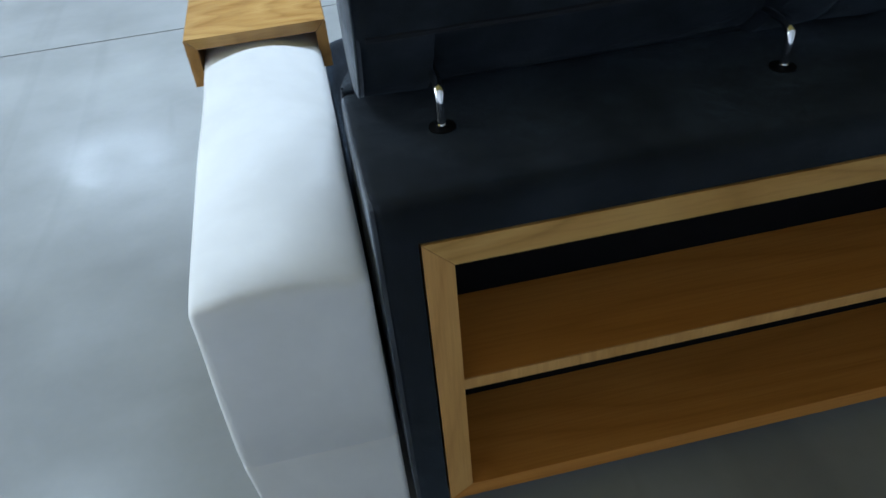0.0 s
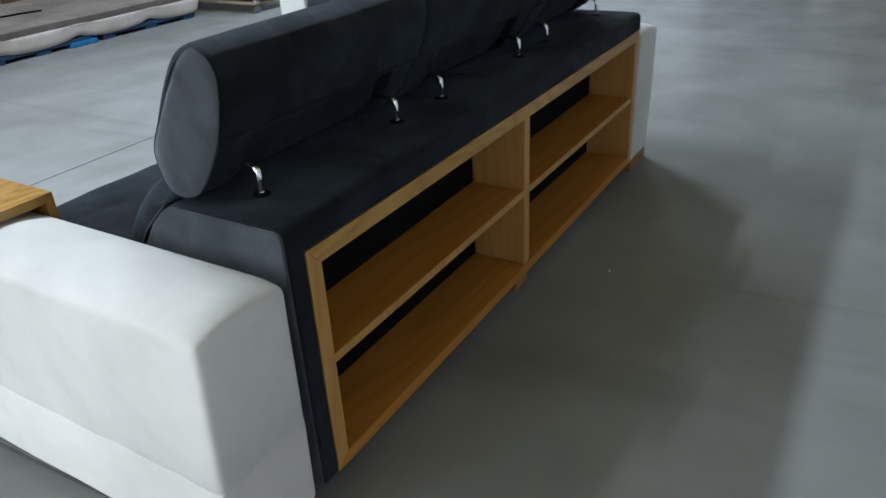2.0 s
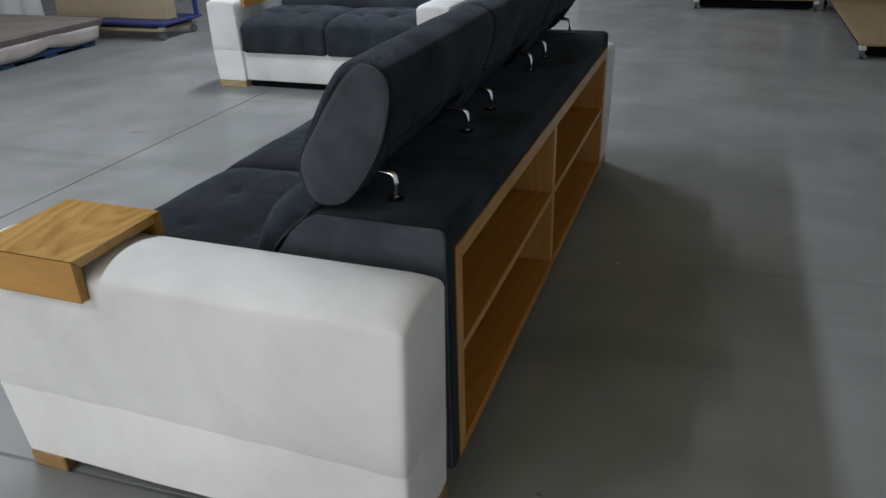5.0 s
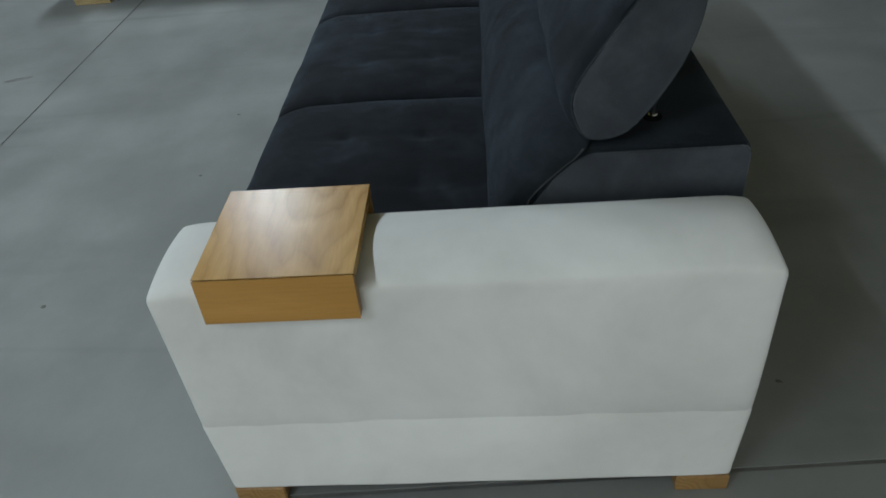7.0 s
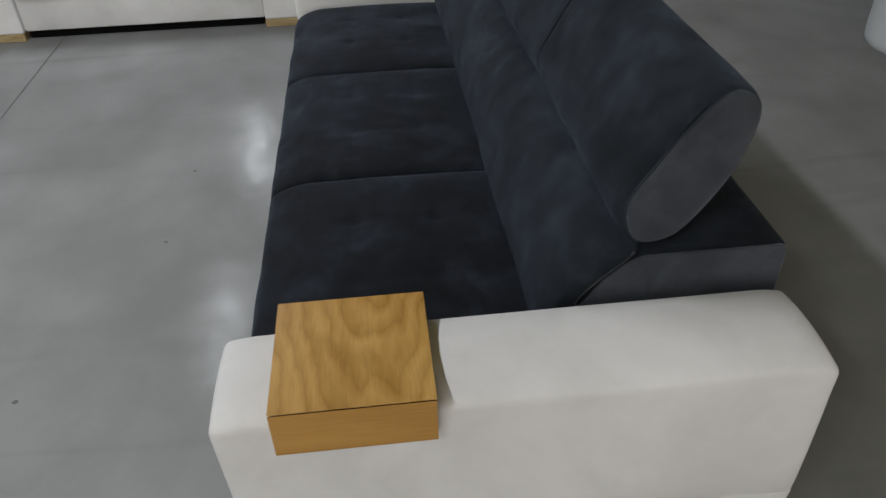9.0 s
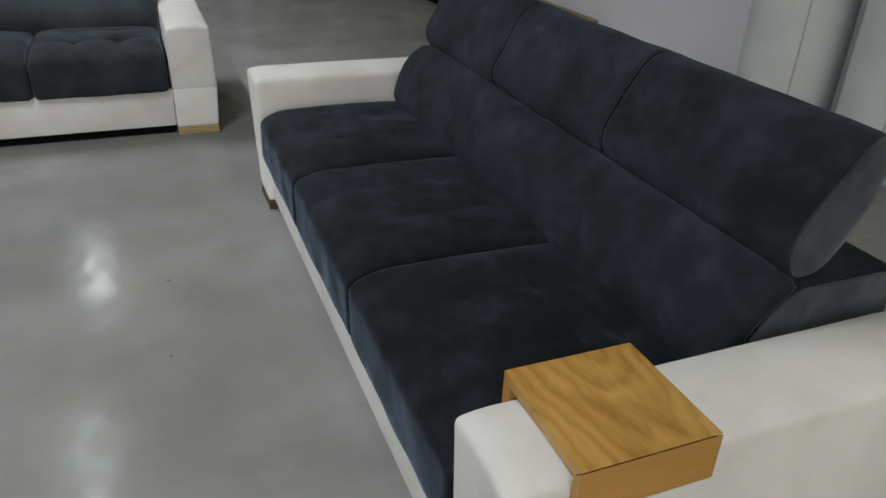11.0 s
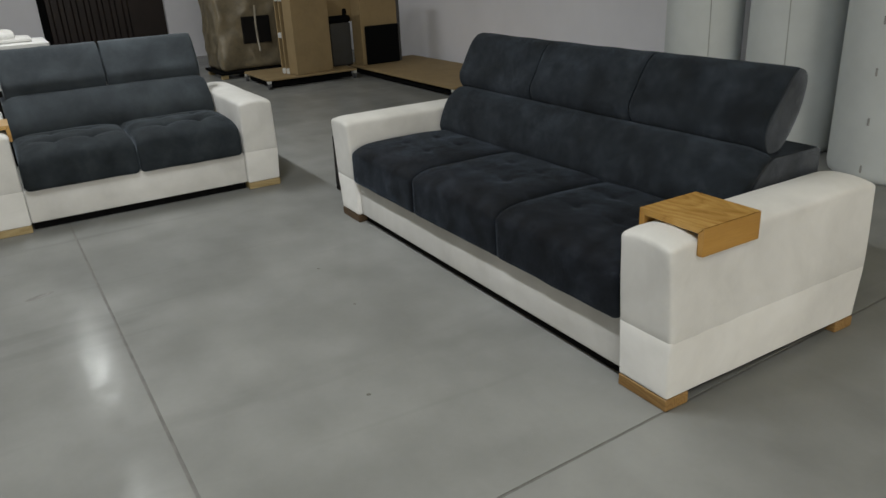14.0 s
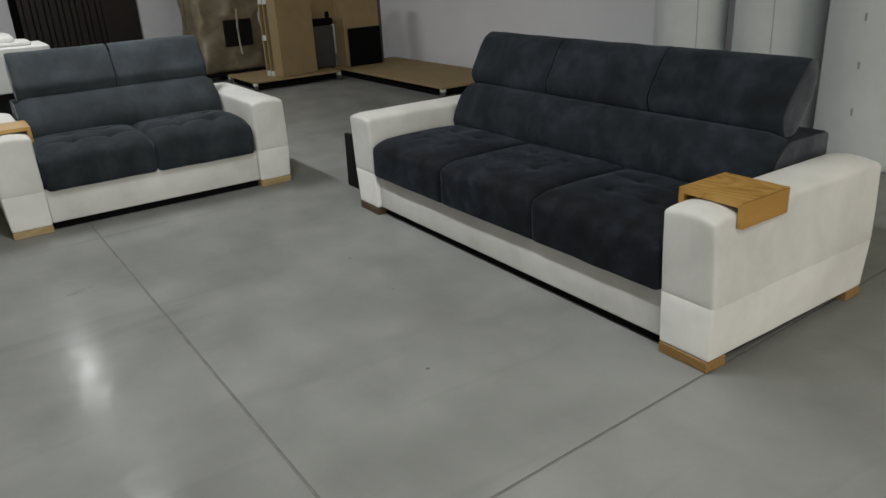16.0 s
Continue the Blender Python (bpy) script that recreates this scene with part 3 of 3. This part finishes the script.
        def mitred(corners):
            return loft([[(x, y, z) for x, z in corners] for y in (yb, yf)])

        zb, cut = z0 + 0.03, 0.0005
        part("top_rail", mitred([(s0 + cut, z1), (s1 - cut, z1), (s1 - fw - cut, z1 - fw), (s0 + fw + cut, z1 - fw)]), M_OAK, unit, smooth=False)
        part("bottom_board", mitred([(s0 + cut, z0), (s0 + fw + cut, zb), (s1 - fw - cut, zb), (s1 - cut, z0)]), M_OAK_IN, unit, smooth=False)
        part("stile", mitred([(s1, z0 + cut), (s1, z1 - cut), (s1 - fw, z1 - fw - cut), (s1 - fw, zb + cut)]), M_OAK_V, unit, smooth=False)
        part("stile", mitred([(s0, z0 + cut), (s0, z1 - cut), (s0 + fw, z1 - fw - cut), (s0 + fw, zb + cut)]), M_OAK_V, unit, smooth=False)
        part("divider", sbox((mid - 0.016, yb, z0 + 0.03), (mid + 0.016, yf - 0.002, z1 - fw), 0.002), M_OAK_V, unit, smooth=False)
        for a, c in ((s0 + fw, mid - 0.016), (mid + 0.016, s1 - fw)):
            board = part("shelf_board", sbox((a, yb, 0.305), (c, yf - 0.007, 0.323), 0.001), M_OAK_IN, unit, smooth=False)
            part("edge_band", sbox((a, yf - 0.007, 0.304), (c, yf - 0.004, 0.324), 0.0008), M_OAK_V, board, "pale oak edge band", smooth=False)
        part("foot", sbox((mid - 0.04, 0.86, 0.0), (mid + 0.04, 0.94, z0), 0.004), M_FOOT, root, smooth=False)

    # headrests on chrome hinges
    outline = [(0.649, 0.72), (0.657, 0.668), (0.695, 0.635), (0.756, 0.648), (0.811, 0.724), (0.844, 0.793), (0.859, 0.862), (0.846, 0.902),
               (0.804, 0.919), (0.758, 0.903), (0.721, 0.856), (0.68, 0.78)]
    oval = smooth_loop([(0, y, z) for y, z in outline], 4)
    mid_p = Vector((0, 0.757, 0.793))
    d = Vector((0, 0.41, 0.912))
    nrm = Vector((0, -0.912, 0.41))
    for s in range(seats):
        gap = 0.005 if seats == 3 else 0.014
        e1 = xr - s * pitch - 0.5 * gap
        e0 = e1 - pitch + gap
        b1 = e1 - (0.019 if s == 0 else 0.0)
        b0 = e0 + (0.019 if s == seats - 1 else 0.0)
        k1, k0 = e1 - 0.112, e0 + 0.09
        rings = []
        n = 44
        spec = [(b0 + 0.006, 0.80), (b0, 0.94), (b0 + 0.003, 0.972), (b0 + 0.009, 0.99), (b0 + 0.022, 1.0)]
        spec += [(b0 + 0.022 + (b1 - b0 - 0.044) * i / n, 1.0) for i in range(1, n)]
        spec += [(b1 - 0.022, 1.0), (b1 - 0.009, 0.99), (b1 - 0.003, 0.972), (b1, 0.94), (b1 - 0.006, 0.80)]
        ends_in, ends_out = spec[:5], spec[-5:]
        extra = [(b1 - 0.03, 1.0), (b0 + 0.03, 1.0), (b1 - 0.016, 0.997), (b0 + 0.016, 0.997)]
        spec = ends_in[:4] + [extra[3], ends_in[4]] + sorted(spec[5:-5] + extra[:2] + [(k0 - 0.004, 1.0), (k0 + 0.003, 1.0), (k1 - 0.003, 1.0), (k1 + 0.004, 1.0)]) + [ends_out[0], extra[2]] + ends_out[1:]
        in0, in1 = (1.0 if s == seats - 1 else 0.6), (1.0 if s == 0 else 0.6)
        spec = [(x, 1 - (1 - sc) * (in0 if x < 0.5 * (b0 + b1) else in1)) for x, sc in spec]

        def inset(x):
            """How far the front cloth rolls back towards the outer ends."""
            e = min(b1 - x if s == 0 else 1.0, x - b0 if s == seats - 1 else 1.0)
            r = min(1.0, max(0.0, 1 - e / 0.034))
            return 0.014 * (1 - math.sqrt(1 - r * r))

        def rolled(q, x):
            off = (q - mid_p).dot(nrm)
            return q - nrm * inset(x) * min(1.0, max(0.0, off / 0.045))

        def panelled(q):
            """The end panel is narrower than the end, most of all at the top."""
            up = min(1.0, max(0.0, (q - mid_p).dot(d) / 0.12 + 0.5))
            off = (q - mid_p).dot(nrm)
            return q - nrm * 0.009 * up * min(1.0, max(0.0, off / 0.04))

        for x, sc in spec:
            tuck = 0.034 if k0 < x < k1 else 0.009
            f = (x - b0) / (b1 - b0)
            swell = 1 + 0.05 * math.sin(math.pi * f)
            ring = []
            for p in oval:
                q = mid_p + (p - mid_p) * sc
                off = (q - mid_p).dot(nrm)
                q = rolled(q + nrm * off * (swell - 1), x)
                for hx in (e1 - 0.109, e0 + 0.088):
                    dx, dz = x - hx, q.z - 0.69
                    near_hinge = math.exp(-(dx * dx + dz * dz) / 0.0036) if q.y > 0.75 else 0.0
                    q = q + nrm * 0.004 * near_hinge * math.sin(7 * math.atan2(dz, dx) + 3 * s)
                if q.y > 0.69:
                    q = q - Vector((0, tuck * min(1.0, max(0.0, (0.753 - q.z) / 0.012)), 0))
                ring.append((x, q.y + wob(x, q.y, q.z, 0.13, 0.005), q.z + wob(q.z, x, q.y, 0.15, 0.004)))
            rings.append(ring)
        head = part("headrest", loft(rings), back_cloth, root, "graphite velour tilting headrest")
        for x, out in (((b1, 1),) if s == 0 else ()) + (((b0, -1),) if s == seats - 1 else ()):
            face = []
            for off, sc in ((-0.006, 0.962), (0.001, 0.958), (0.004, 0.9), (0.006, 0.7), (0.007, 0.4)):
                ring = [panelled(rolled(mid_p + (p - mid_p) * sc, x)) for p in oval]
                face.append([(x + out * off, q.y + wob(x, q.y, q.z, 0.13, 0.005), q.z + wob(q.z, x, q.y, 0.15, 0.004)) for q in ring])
            part("end_panel", loft(face), M_DARK_LIT, head, "velour end panel in a lit copy of the cloth")
        for x in ((b1 - 0.0005,) if s == 0 else ()) + ((b0 + 0.0005,) if s == seats - 1 else ()):
            ring = [panelled(rolled(mid_p + (p - mid_p) * 0.966, x)) for p in oval]
            ring = [(x, q.y + wob(x, q.y, q.z, 0.13, 0.005), q.z + wob(q.z, x, q.y, 0.15, 0.004)) for q in ring]
            part("piping", tube(ring, 0.0013, 6, True), M_DARK_MID, head)
        back_line = [b0 + 0.012 + (b1 - b0 - 0.024) * i / 14 for i in range(15)]
        part("seam", tube([(x, 0.829 + 0.005 * math.sin(math.pi * (x - b0) / (b1 - b0)) + wob(x, 0.826, 0.757, 0.13, 0.005), 0.757) for x in back_line], 0.0045, 6), M_PIPE, head)
        for x in (e1 - 0.109, e0 + 0.088):
            zb = 0.627
            curve = [(x, 0.815, zb - 0.01), (x, 0.817, zb + 0.034), (x, 0.815, zb + 0.046), (x, 0.807, zb + 0.053), (x, 0.793, zb + 0.056), (x, 0.75, zb + 0.055)]
            hinge = part("hinge_rod", tube(curve, 0.006, 10), M_CHROME, root, "polished chrome bent hinge rod")
            # flat disc paints the darkness of the hole that the rod enters
            part("hole_disc", cyl((x, 0.815, zb - 0.004), (x, 0.815, zb + 0.0015), 0.017, 16), M_BLACK, hinge, "flat black disc for the dark hole round the rod")
            part("collar", cyl((x, 0.815, zb - 0.002), (x, 0.815, zb + 0.006), 0.0085, 14), M_CHROME, hinge)
    return root


sofa_a = sofa(pose(0, 0, 0), 3, 0.65, 1, True, "three-seat sofa, graphite velour with off-white arms and oak back shelf")
sofa_b = sofa(pose(-3.19, -0.078, 0, 0, 0, 90), 2, 0.605, -1, False, "two-seat sofa, graphite velour with off-white arms and an oak arm tray")


# ---------------------------------------------------------------- hall clutter
def caster(parent, x, y, z):
    c = part("caster", sbox((x - 0.025, y - 0.022, z - 0.03), (x + 0.025, y + 0.022, z), 0.004), M_CASTER, parent, "small swivel caster", smooth=False)
    part("wheel", cyl((x, y - 0.014, 0.034), (x, y + 0.014, 0.034), 0.034, 18), M_RUBBER, c)


def dolly(x0, x1, y0, y1, label, mat, top=0.115):
    e = empty("dolly", pose(0.5 * (x0 + x1), 0.5 * (y0 + y1), 0), label, "dolly", "transport dollies")
    hx, hy = 0.5 * (x1 - x0), 0.5 * (y1 - y0)
    part("deck", sbox((-hx, -hy, top - 0.025), (hx, hy, top), 0.004), mat, e, smooth=False)
    # added black block, paints the shade between deck and floor
    part("deck_shade", sbox((-hx + 0.05, -hy + 0.05, 0.02), (hx - 0.05, hy - 0.05, top - 0.025), 0.004), M_BLACK, e, "black block for the shade under the deck", smooth=False)
    for sx in (-1, 1):
        for sy in (-1, 1):
            caster(e, sx * (hx - 0.024), sy * (hy - 0.024), top - 0.025)
    return e


dolly(-7.75, -6.88, 1.1, 2.2, "low flat board dolly on casters", M_CARD)
dolly(-7.4, -4.85, 2.28, 3.25, "long low flat board dolly on casters by the wall", M_CARD)
dolly(-1.17, 0.2, -4.28, -3.08, "low board dolly with chrome casters", M_CARD_PALE)

# upright flat pack on the first dolly
pk = empty("flat_pack", pose(-7.07, 1.68, 0.117, 0, 0, 13), "upright brown cardboard flat pack with white foam corners", "package")
for x0, x1 in ((-0.2, -0.182), (-0.118, -0.1), (-0.036, 0.13)):
    part("panel", sbox((x0, -0.25, 0.0), (x1, 0.25, 0.86), 0.004), M_CARD, pk, smooth=False)
for x0, x1, heights in ((-0.182, -0.118, (0.0, 0.4, 0.8)), (-0.1, -0.036, (0.0, 0.8))):
    for z in heights:
        part("foam_corner", sbox((x0, -0.256, z), (x1, -0.19, z + 0.06), 0.006), M_WHITE_PAINT, pk, "white foam spacer", smooth=False)

bx = empty("carton", pose(-7.02, 2.6, 0.117), "tall open brown carton with a black lower panel", "carton")
part("side", sbox((-0.25, -0.24, 0), (0.0, 0.25, 0.82), 0.004), M_CARD, bx, smooth=False)
part("back_flap", sbox((-0.29, -0.72, 0.5), (-0.252, -0.2, 0.95), 0.004), M_CARD, bx, smooth=False)
# dark strip added for the carton side that lies in shade
part("side_shade", sbox((-0.2, 0.252, 0), (-0.02, 0.3, 0.82), 0.004), M_RUBBER, bx, "dark grey strip for the carton's shaded side", smooth=False)
part("black_panel", sbox((0.002, -0.2, 0.0), (0.03, 0.25, 0.45), 0.02), M_BLACK, bx, "black lining panel", smooth=False)
dk = empty("equipment_case", pose(-7.3, 2.24, 0.117), "dark equipment case standing among cartons", "case")
part("body", rbox((-0.1, -0.2, 0), (0.1, 0.07, 0.5), 0.02), M_CASE, dk)
part("lid", rbox((-0.12, -0.22, 0.5), (0.1, 0.08, 0.58), 0.025), M_BLACK, dk)
part("carry_grip", rbox((-0.05, 0.0, 0.56), (0.04, 0.07, 0.66), 0.03), M_BLACK, dk)

wr = empty("wrapped_furniture", pose(-8.45, 1.36, 0), "beige furniture wrapped in clear film on a pallet", "furniture")
pl = part("pallet", sbox((-0.35, -0.46, 0.055), (0.4, 0.42, 0.085), 0.004), M_BLACK, wr, "black pallet deck on wooden blocks", smooth=False)
for x in (-0.27, 0.33):
    for y in (-0.4, 0.0, 0.36):
        part("block", sbox((x - 0.04, y - 0.04, 0.0), (x + 0.04, y + 0.04, 0.055), 0.004), M_FOOT_PALE, pl, smooth=False)
# solid panels, their dark colour stands for the shade inside two openings
for y0, y1 in ((-0.1, 0.06), (0.09, 0.25)):
    part("opening_panel", sbox((0.3, y0, 0.4), (0.366, y1, 0.72), 0.004), M_BROWN_BOARD, wr, "solid dark panel for the shaded opening under the film", smooth=False)
part("wrapped_body", rbox((-0.33, -0.42, 0.085), (0.33, 0.4, 1.25), 0.05, (12, 14, 26),
     lambda x, y, z: (x + wob(x, y, z, 0.2, 0.035) + wob(x, y * 2, z * 0.6, 0.07, 0.014), y + wob(y, z, x, 0.16, 0.035) + wob(y, x * 2, z * 0.5, 0.06, 0.012), z)), M_WRAP, wr)
strip = [(0.375 + 0.012 * math.sin(9 * z), 0.072 + 0.035 * math.sin(5 * z + 1) * (0.8 - z), z) for z in [0.3 + 0.55 * n / 16 for n in range(17)]]
part("loose_film", loft([[(x, y - 0.012, z), (x + 0.003, y, z), (x, y + 0.012, z), (x - 0.003, y, z)] for x, y, z in strip]), M_FILM, wr, "loose strip of clear film")

# large upright rolls of packing foam by the north wall
for x, y, r, h in ((-2.4, 2.88, 0.26, 1.9), (-1.76, 3.03, 0.305, 1.95), (-0.95, 2.95, 0.385, 2.0)):
    rings = []
    for z, sc in ((0.0, 0.93), (0.015, 0.98), (0.05, 1.0), (0.4, 1.0), (0.8, 1.005), (1.2, 0.998), (h - 0.04, 1.0), (h, 0.96)):
        rings.append([(r * sc * math.cos(w) * (1 + wob(math.cos(w), math.sin(w), z, 0.5, 0.02)), r * sc * math.sin(w), z) for w in [2 * math.pi * q / 40 for q in range(40)]])
    e = empty("packing_roll", pose(x, y, 0), "tall upright roll of pale packing foam by the wall", "roll", "packing rolls")
    part("wrapped_foam", loft(rings), M_FOAM, e)
    if r > 0.35:
        for deg, z in ((-91, 0.89), (-91, 0.62), (-91, 0.35), (-91, 0.08)):
            w = radians(deg)
            cx, cy = (r + 0.001) * math.cos(w), (r + 0.001) * math.sin(w)
            part("slit", rbox((cx - 0.006, cy - 0.003, z - 0.022), (cx + 0.006, cy + 0.003, z + 0.022), 0.003), M_SLIT, e)
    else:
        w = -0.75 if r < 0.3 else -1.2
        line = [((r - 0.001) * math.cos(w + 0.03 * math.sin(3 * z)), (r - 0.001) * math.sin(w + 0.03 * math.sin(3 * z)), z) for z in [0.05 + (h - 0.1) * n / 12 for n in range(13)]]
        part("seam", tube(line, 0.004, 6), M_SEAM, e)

# dark board standing by the sofa's far arm
bo = empty("loose_board", pose(-2.615, 0.172, 0, -1.0, 0, 0), "dark board standing upright on the floor beside the sofa arm", "board")
part("board", rbox((-0.225, -0.014, 0.0), (0.225, 0.014, 0.335), 0.006, (2, 1, 2)), M_BROWN_BOARD, bo)

# crumbs and smudges on the concrete
for x, y, r, k in ((-0.625, -0.697, 0.006, 1.6), (-1.272, -0.447, 0.005, 1.5), (-1.717, -0.425, 0.005, 1.5), (-2.2, -1.56, 0.022, 3.0), (-0.266, 1.132, 0.005, 1.6)):
    e = empty("floor_crumb", pose(x, y, 0.0, 0, 0, 37 * k), "small dark crumb of dirt on the concrete floor", "crumb", "floor crumbs")
    part("grain", loft([[(r * q * math.cos(w) * (k + wob(math.cos(w), x, 0, 0.4, 0.7)), r * q * math.sin(w) * (1 + wob(math.sin(w), y, 1, 0.5, 0.5)), z) for w in [math.pi * n / 6 for n in range(12)]] for z, q in ((0.0, 1.0), (0.0012, 0.8), (0.0018, 0.3))]), M_SMUDGE if r > 0.01 else M_CRUMB, e)
e = empty("paint_fleck", pose(-1.383, 1.145, 0.0), "tiny pale fleck of paint on the concrete floor", "fleck")
part("fleck", loft([[(0.007 * q * math.cos(w), 0.004 * q * math.sin(w), z) for w in [math.pi * n / 5 for n in range(10)]] for z, q in ((0.0, 1.0), (0.001, 0.7))]), M_WHITE_PAINT, e)

# padded panel on blue pallets
mat_e = empty("mattress", pose(-2.2, -3.6, 0.065), "taupe padded panel with beige puffed sides on pallets", "mattress")
def puff(x, y, z):
    if z < 0.1:
        y -= 0.03 * (1 - z / 0.1)
        z += 0.042 * (1 - abs(math.sin((x + 0.1) * 4.6))) ** 1.5
    return x, y, z
part("padding", rbox((-2.0, -1.3, -0.025), (0.0, 0.0, 0.122), 0.04, (40, 14, 4), puff), M_BEIGE, mat_e)
part("cover", rbox((-2.02, -1.32, 0.095), (0.02, 0.03, 0.162), 0.008, (40, 12, 3), lambda x, y, z: (x, y - (0.045 * (0.162 - z) / 0.067 if y > 0.0 else 0.0), z + wob(x, y, 0, 0.4, 0.004))), M_TAUPE, mat_e)
rod = empty("rod", pose(0, 0, 0), "thin dark rod with a blue tip lying on the padded panel", "rod")
part("shaft", tube([(-3.05, -4.15, 0.2345), (-2.88, -4.2, 0.2345), (-2.68, -4.22, 0.2345)], 0.007, 8), M_BLACK, rod)
part("tip", tube([(-2.68, -4.22, 0.2345), (-2.6, -4.225, 0.2345)], 0.0075, 8), M_BLUE_BRIGHT, rod, "blue tip")
for x0, x1 in ((-3.1, -2.26), (-4.16, -3.2)):
    e = empty("pallet", pose(0, 0, 0), "low blue plastic pallet under the padded panel", "pallet", "blue pallets")
    part("deck", sbox((x0, -4.8, 0.028), (x1, -3.66, 0.064), 0.004), M_BLUE, e, smooth=False)
    for k in range(3):
        xx = x0 + (x1 - x0 - 0.12) * k / 2
        part("runner", sbox((xx, -4.8, 0.0), (xx + 0.12, -3.67, 0.04), 0.004), M_BLUE, e, smooth=False)
    if x0 > -3.15:
        part("corner_block", sbox((x0 - 0.04, -3.74, 0.0), (x0 + 0.2, -3.652, 0.036), 0.006), M_BLUE_BRIGHT, e, "bright blue corner block", smooth=False)
# blue framed cart with boards
ct = empty("board_cart", pose(-4.42, -3.14, 0), "blue steel cart on casters loaded with pale boards", "cart")
part("frame", sbox((-0.55, -1.4, 0.128), (0.0, 0.0, 0.15), 0.005), M_STEEL_BLUE, ct, smooth=False)
part("lower_frame", sbox((-0.5, -1.35, 0.075), (-0.02, -0.04, 0.1), 0.005), M_CARD_PALE, ct, smooth=False)
part("post", sbox((-0.515, -0.04, 0.15), (-0.485, 0.0, 0.95), 0.005), M_STEEL_BLUE, ct, smooth=False)
part("handle_bar", sbox((-0.485, -0.035, 0.3), (-0.3, -0.012, 0.32), 0.005), M_STEEL_BLUE, ct, smooth=False)
for x in (-0.48, -0.05):
    for y in (-1.3, -0.06):
        caster(ct, x, y, 0.115)
bd = empty("board_stack", pose(-4.42, -3.14, 0.152), "pale boards standing on edge on a blue cart", "boards")
for k in range(4):
    part("board", sbox((-0.3 + 0.027 * k, -1.38 + 0.01 * k, 0), (-0.276 + 0.027 * k, -0.08 - 0.006 * k, 0.5), 0.003), M_CARD_PALE, bd, smooth=False)

# goods behind the padded panel
e = empty("carton", pose(-3.42, -5.2, 0), "orange-brown carton standing on the floor", "carton", "stored goods")
part("box", rbox((-0.25, -0.2, 0), (0.25, 0.2, 1.1), 0.012, (2, 2, 3), lambda x, y, z: (x + wob(x, y, z, 0.3, 0.02), y, z)), M_CARD, e)
part("flap", sbox((-0.02, 0.203, 0.0), (0.2, 0.211, 0.28), 0.002), M_FOOT_DARK, e, "dark hanging flap", smooth=False)
e = empty("fabric_roll", pose(-3.88, -5.12, 0, 8, -11, 0), "pale beige roll leaning against cartons", "roll", "stored goods")
part("roll", tube([(0, 0, 0.02), (0, 0, 0.4), (0, 0, 1.2)], 0.065, 16), M_BEIGE, e)
part("core", tube([(0, 0, 1.17), (0, 0, 1.23)], 0.025, 12), M_CARD, e)
e = empty("plastic_bag", pose(-3.93, -4.98, 0), "crumpled white plastic bag on the floor", "bag")
part("bag", rbox((-0.09, -0.07, 0), (0.09, 0.07, 0.22), 0.05, (6, 6, 6), lambda x, y, z: (x + wob(x, y, z, 0.06, 0.03), y + wob(y, z, x, 0.07, 0.03), z)), M_WHITE_PAINT, e)
e = empty("board_sheet", pose(-4.08, -5.25, 0, 6, 0, 0), "tan board sheet leaning upright", "board", "stored goods")
part("sheet", sbox((-0.11, -0.02, 0.0), (0.09, 0.02, 1.3), 0.004), M_CARD, e, smooth=False)
e = empty("dust_sheet", pose(-4.68, -5.45, 0), "white dust sheet hanging in soft folds over goods", "sheet", "stored goods")
part("sheet", rbox((-0.52, -0.16, 0), (0.5, 0.16, 1.2), 0.05, (40, 2, 8), lambda x, y, z: (x, y + (0.025 * math.sin(24 * x + 2 * z) + wob(x, z, y, 0.2, 0.03)) * (1 if y > 0 else 0), z)), M_WHITE_PAINT, e)

# white cabinet with a tray of goods behind the small sofa
cb = empty("cabinet", pose(-5.2, -1.45, 0), "white board cabinet behind the small sofa", "cabinet")
part("body", sbox((-0.3, -0.5, 0.56), (0.25, 0.35, 0.87), 0.005), M_WHITE_PAINT, cb, smooth=False)
# no real opening: a dark block paints the gap's shade
part("plinth", sbox((-0.28, -0.48, 0.0), (0.22, 0.33, 0.56), 0.005), M_BROWN_BOARD, cb, "solid dark block for the shade in the open base", smooth=False)
tr = empty("folded_cloth", pose(-5.25, -1.3, 0.872), "folded white cloth lying on a white cabinet", "cloth")
part("fold", rbox((-0.15, -0.3, 0.0), (0.16, 0.1, 0.03), 0.013, (8, 8, 1), lambda x, y, z: (x, y, z + wob(x, y, 0, 0.1, 0.006))), M_WHITE, tr)
part("fold", rbox((-0.12, -0.28, 0.028), (0.13, 0.0, 0.075), 0.02, (8, 8, 2), lambda x, y, z: (x, y, z + wob(x, y, z, 0.1, 0.02))), M_WHITE, tr)
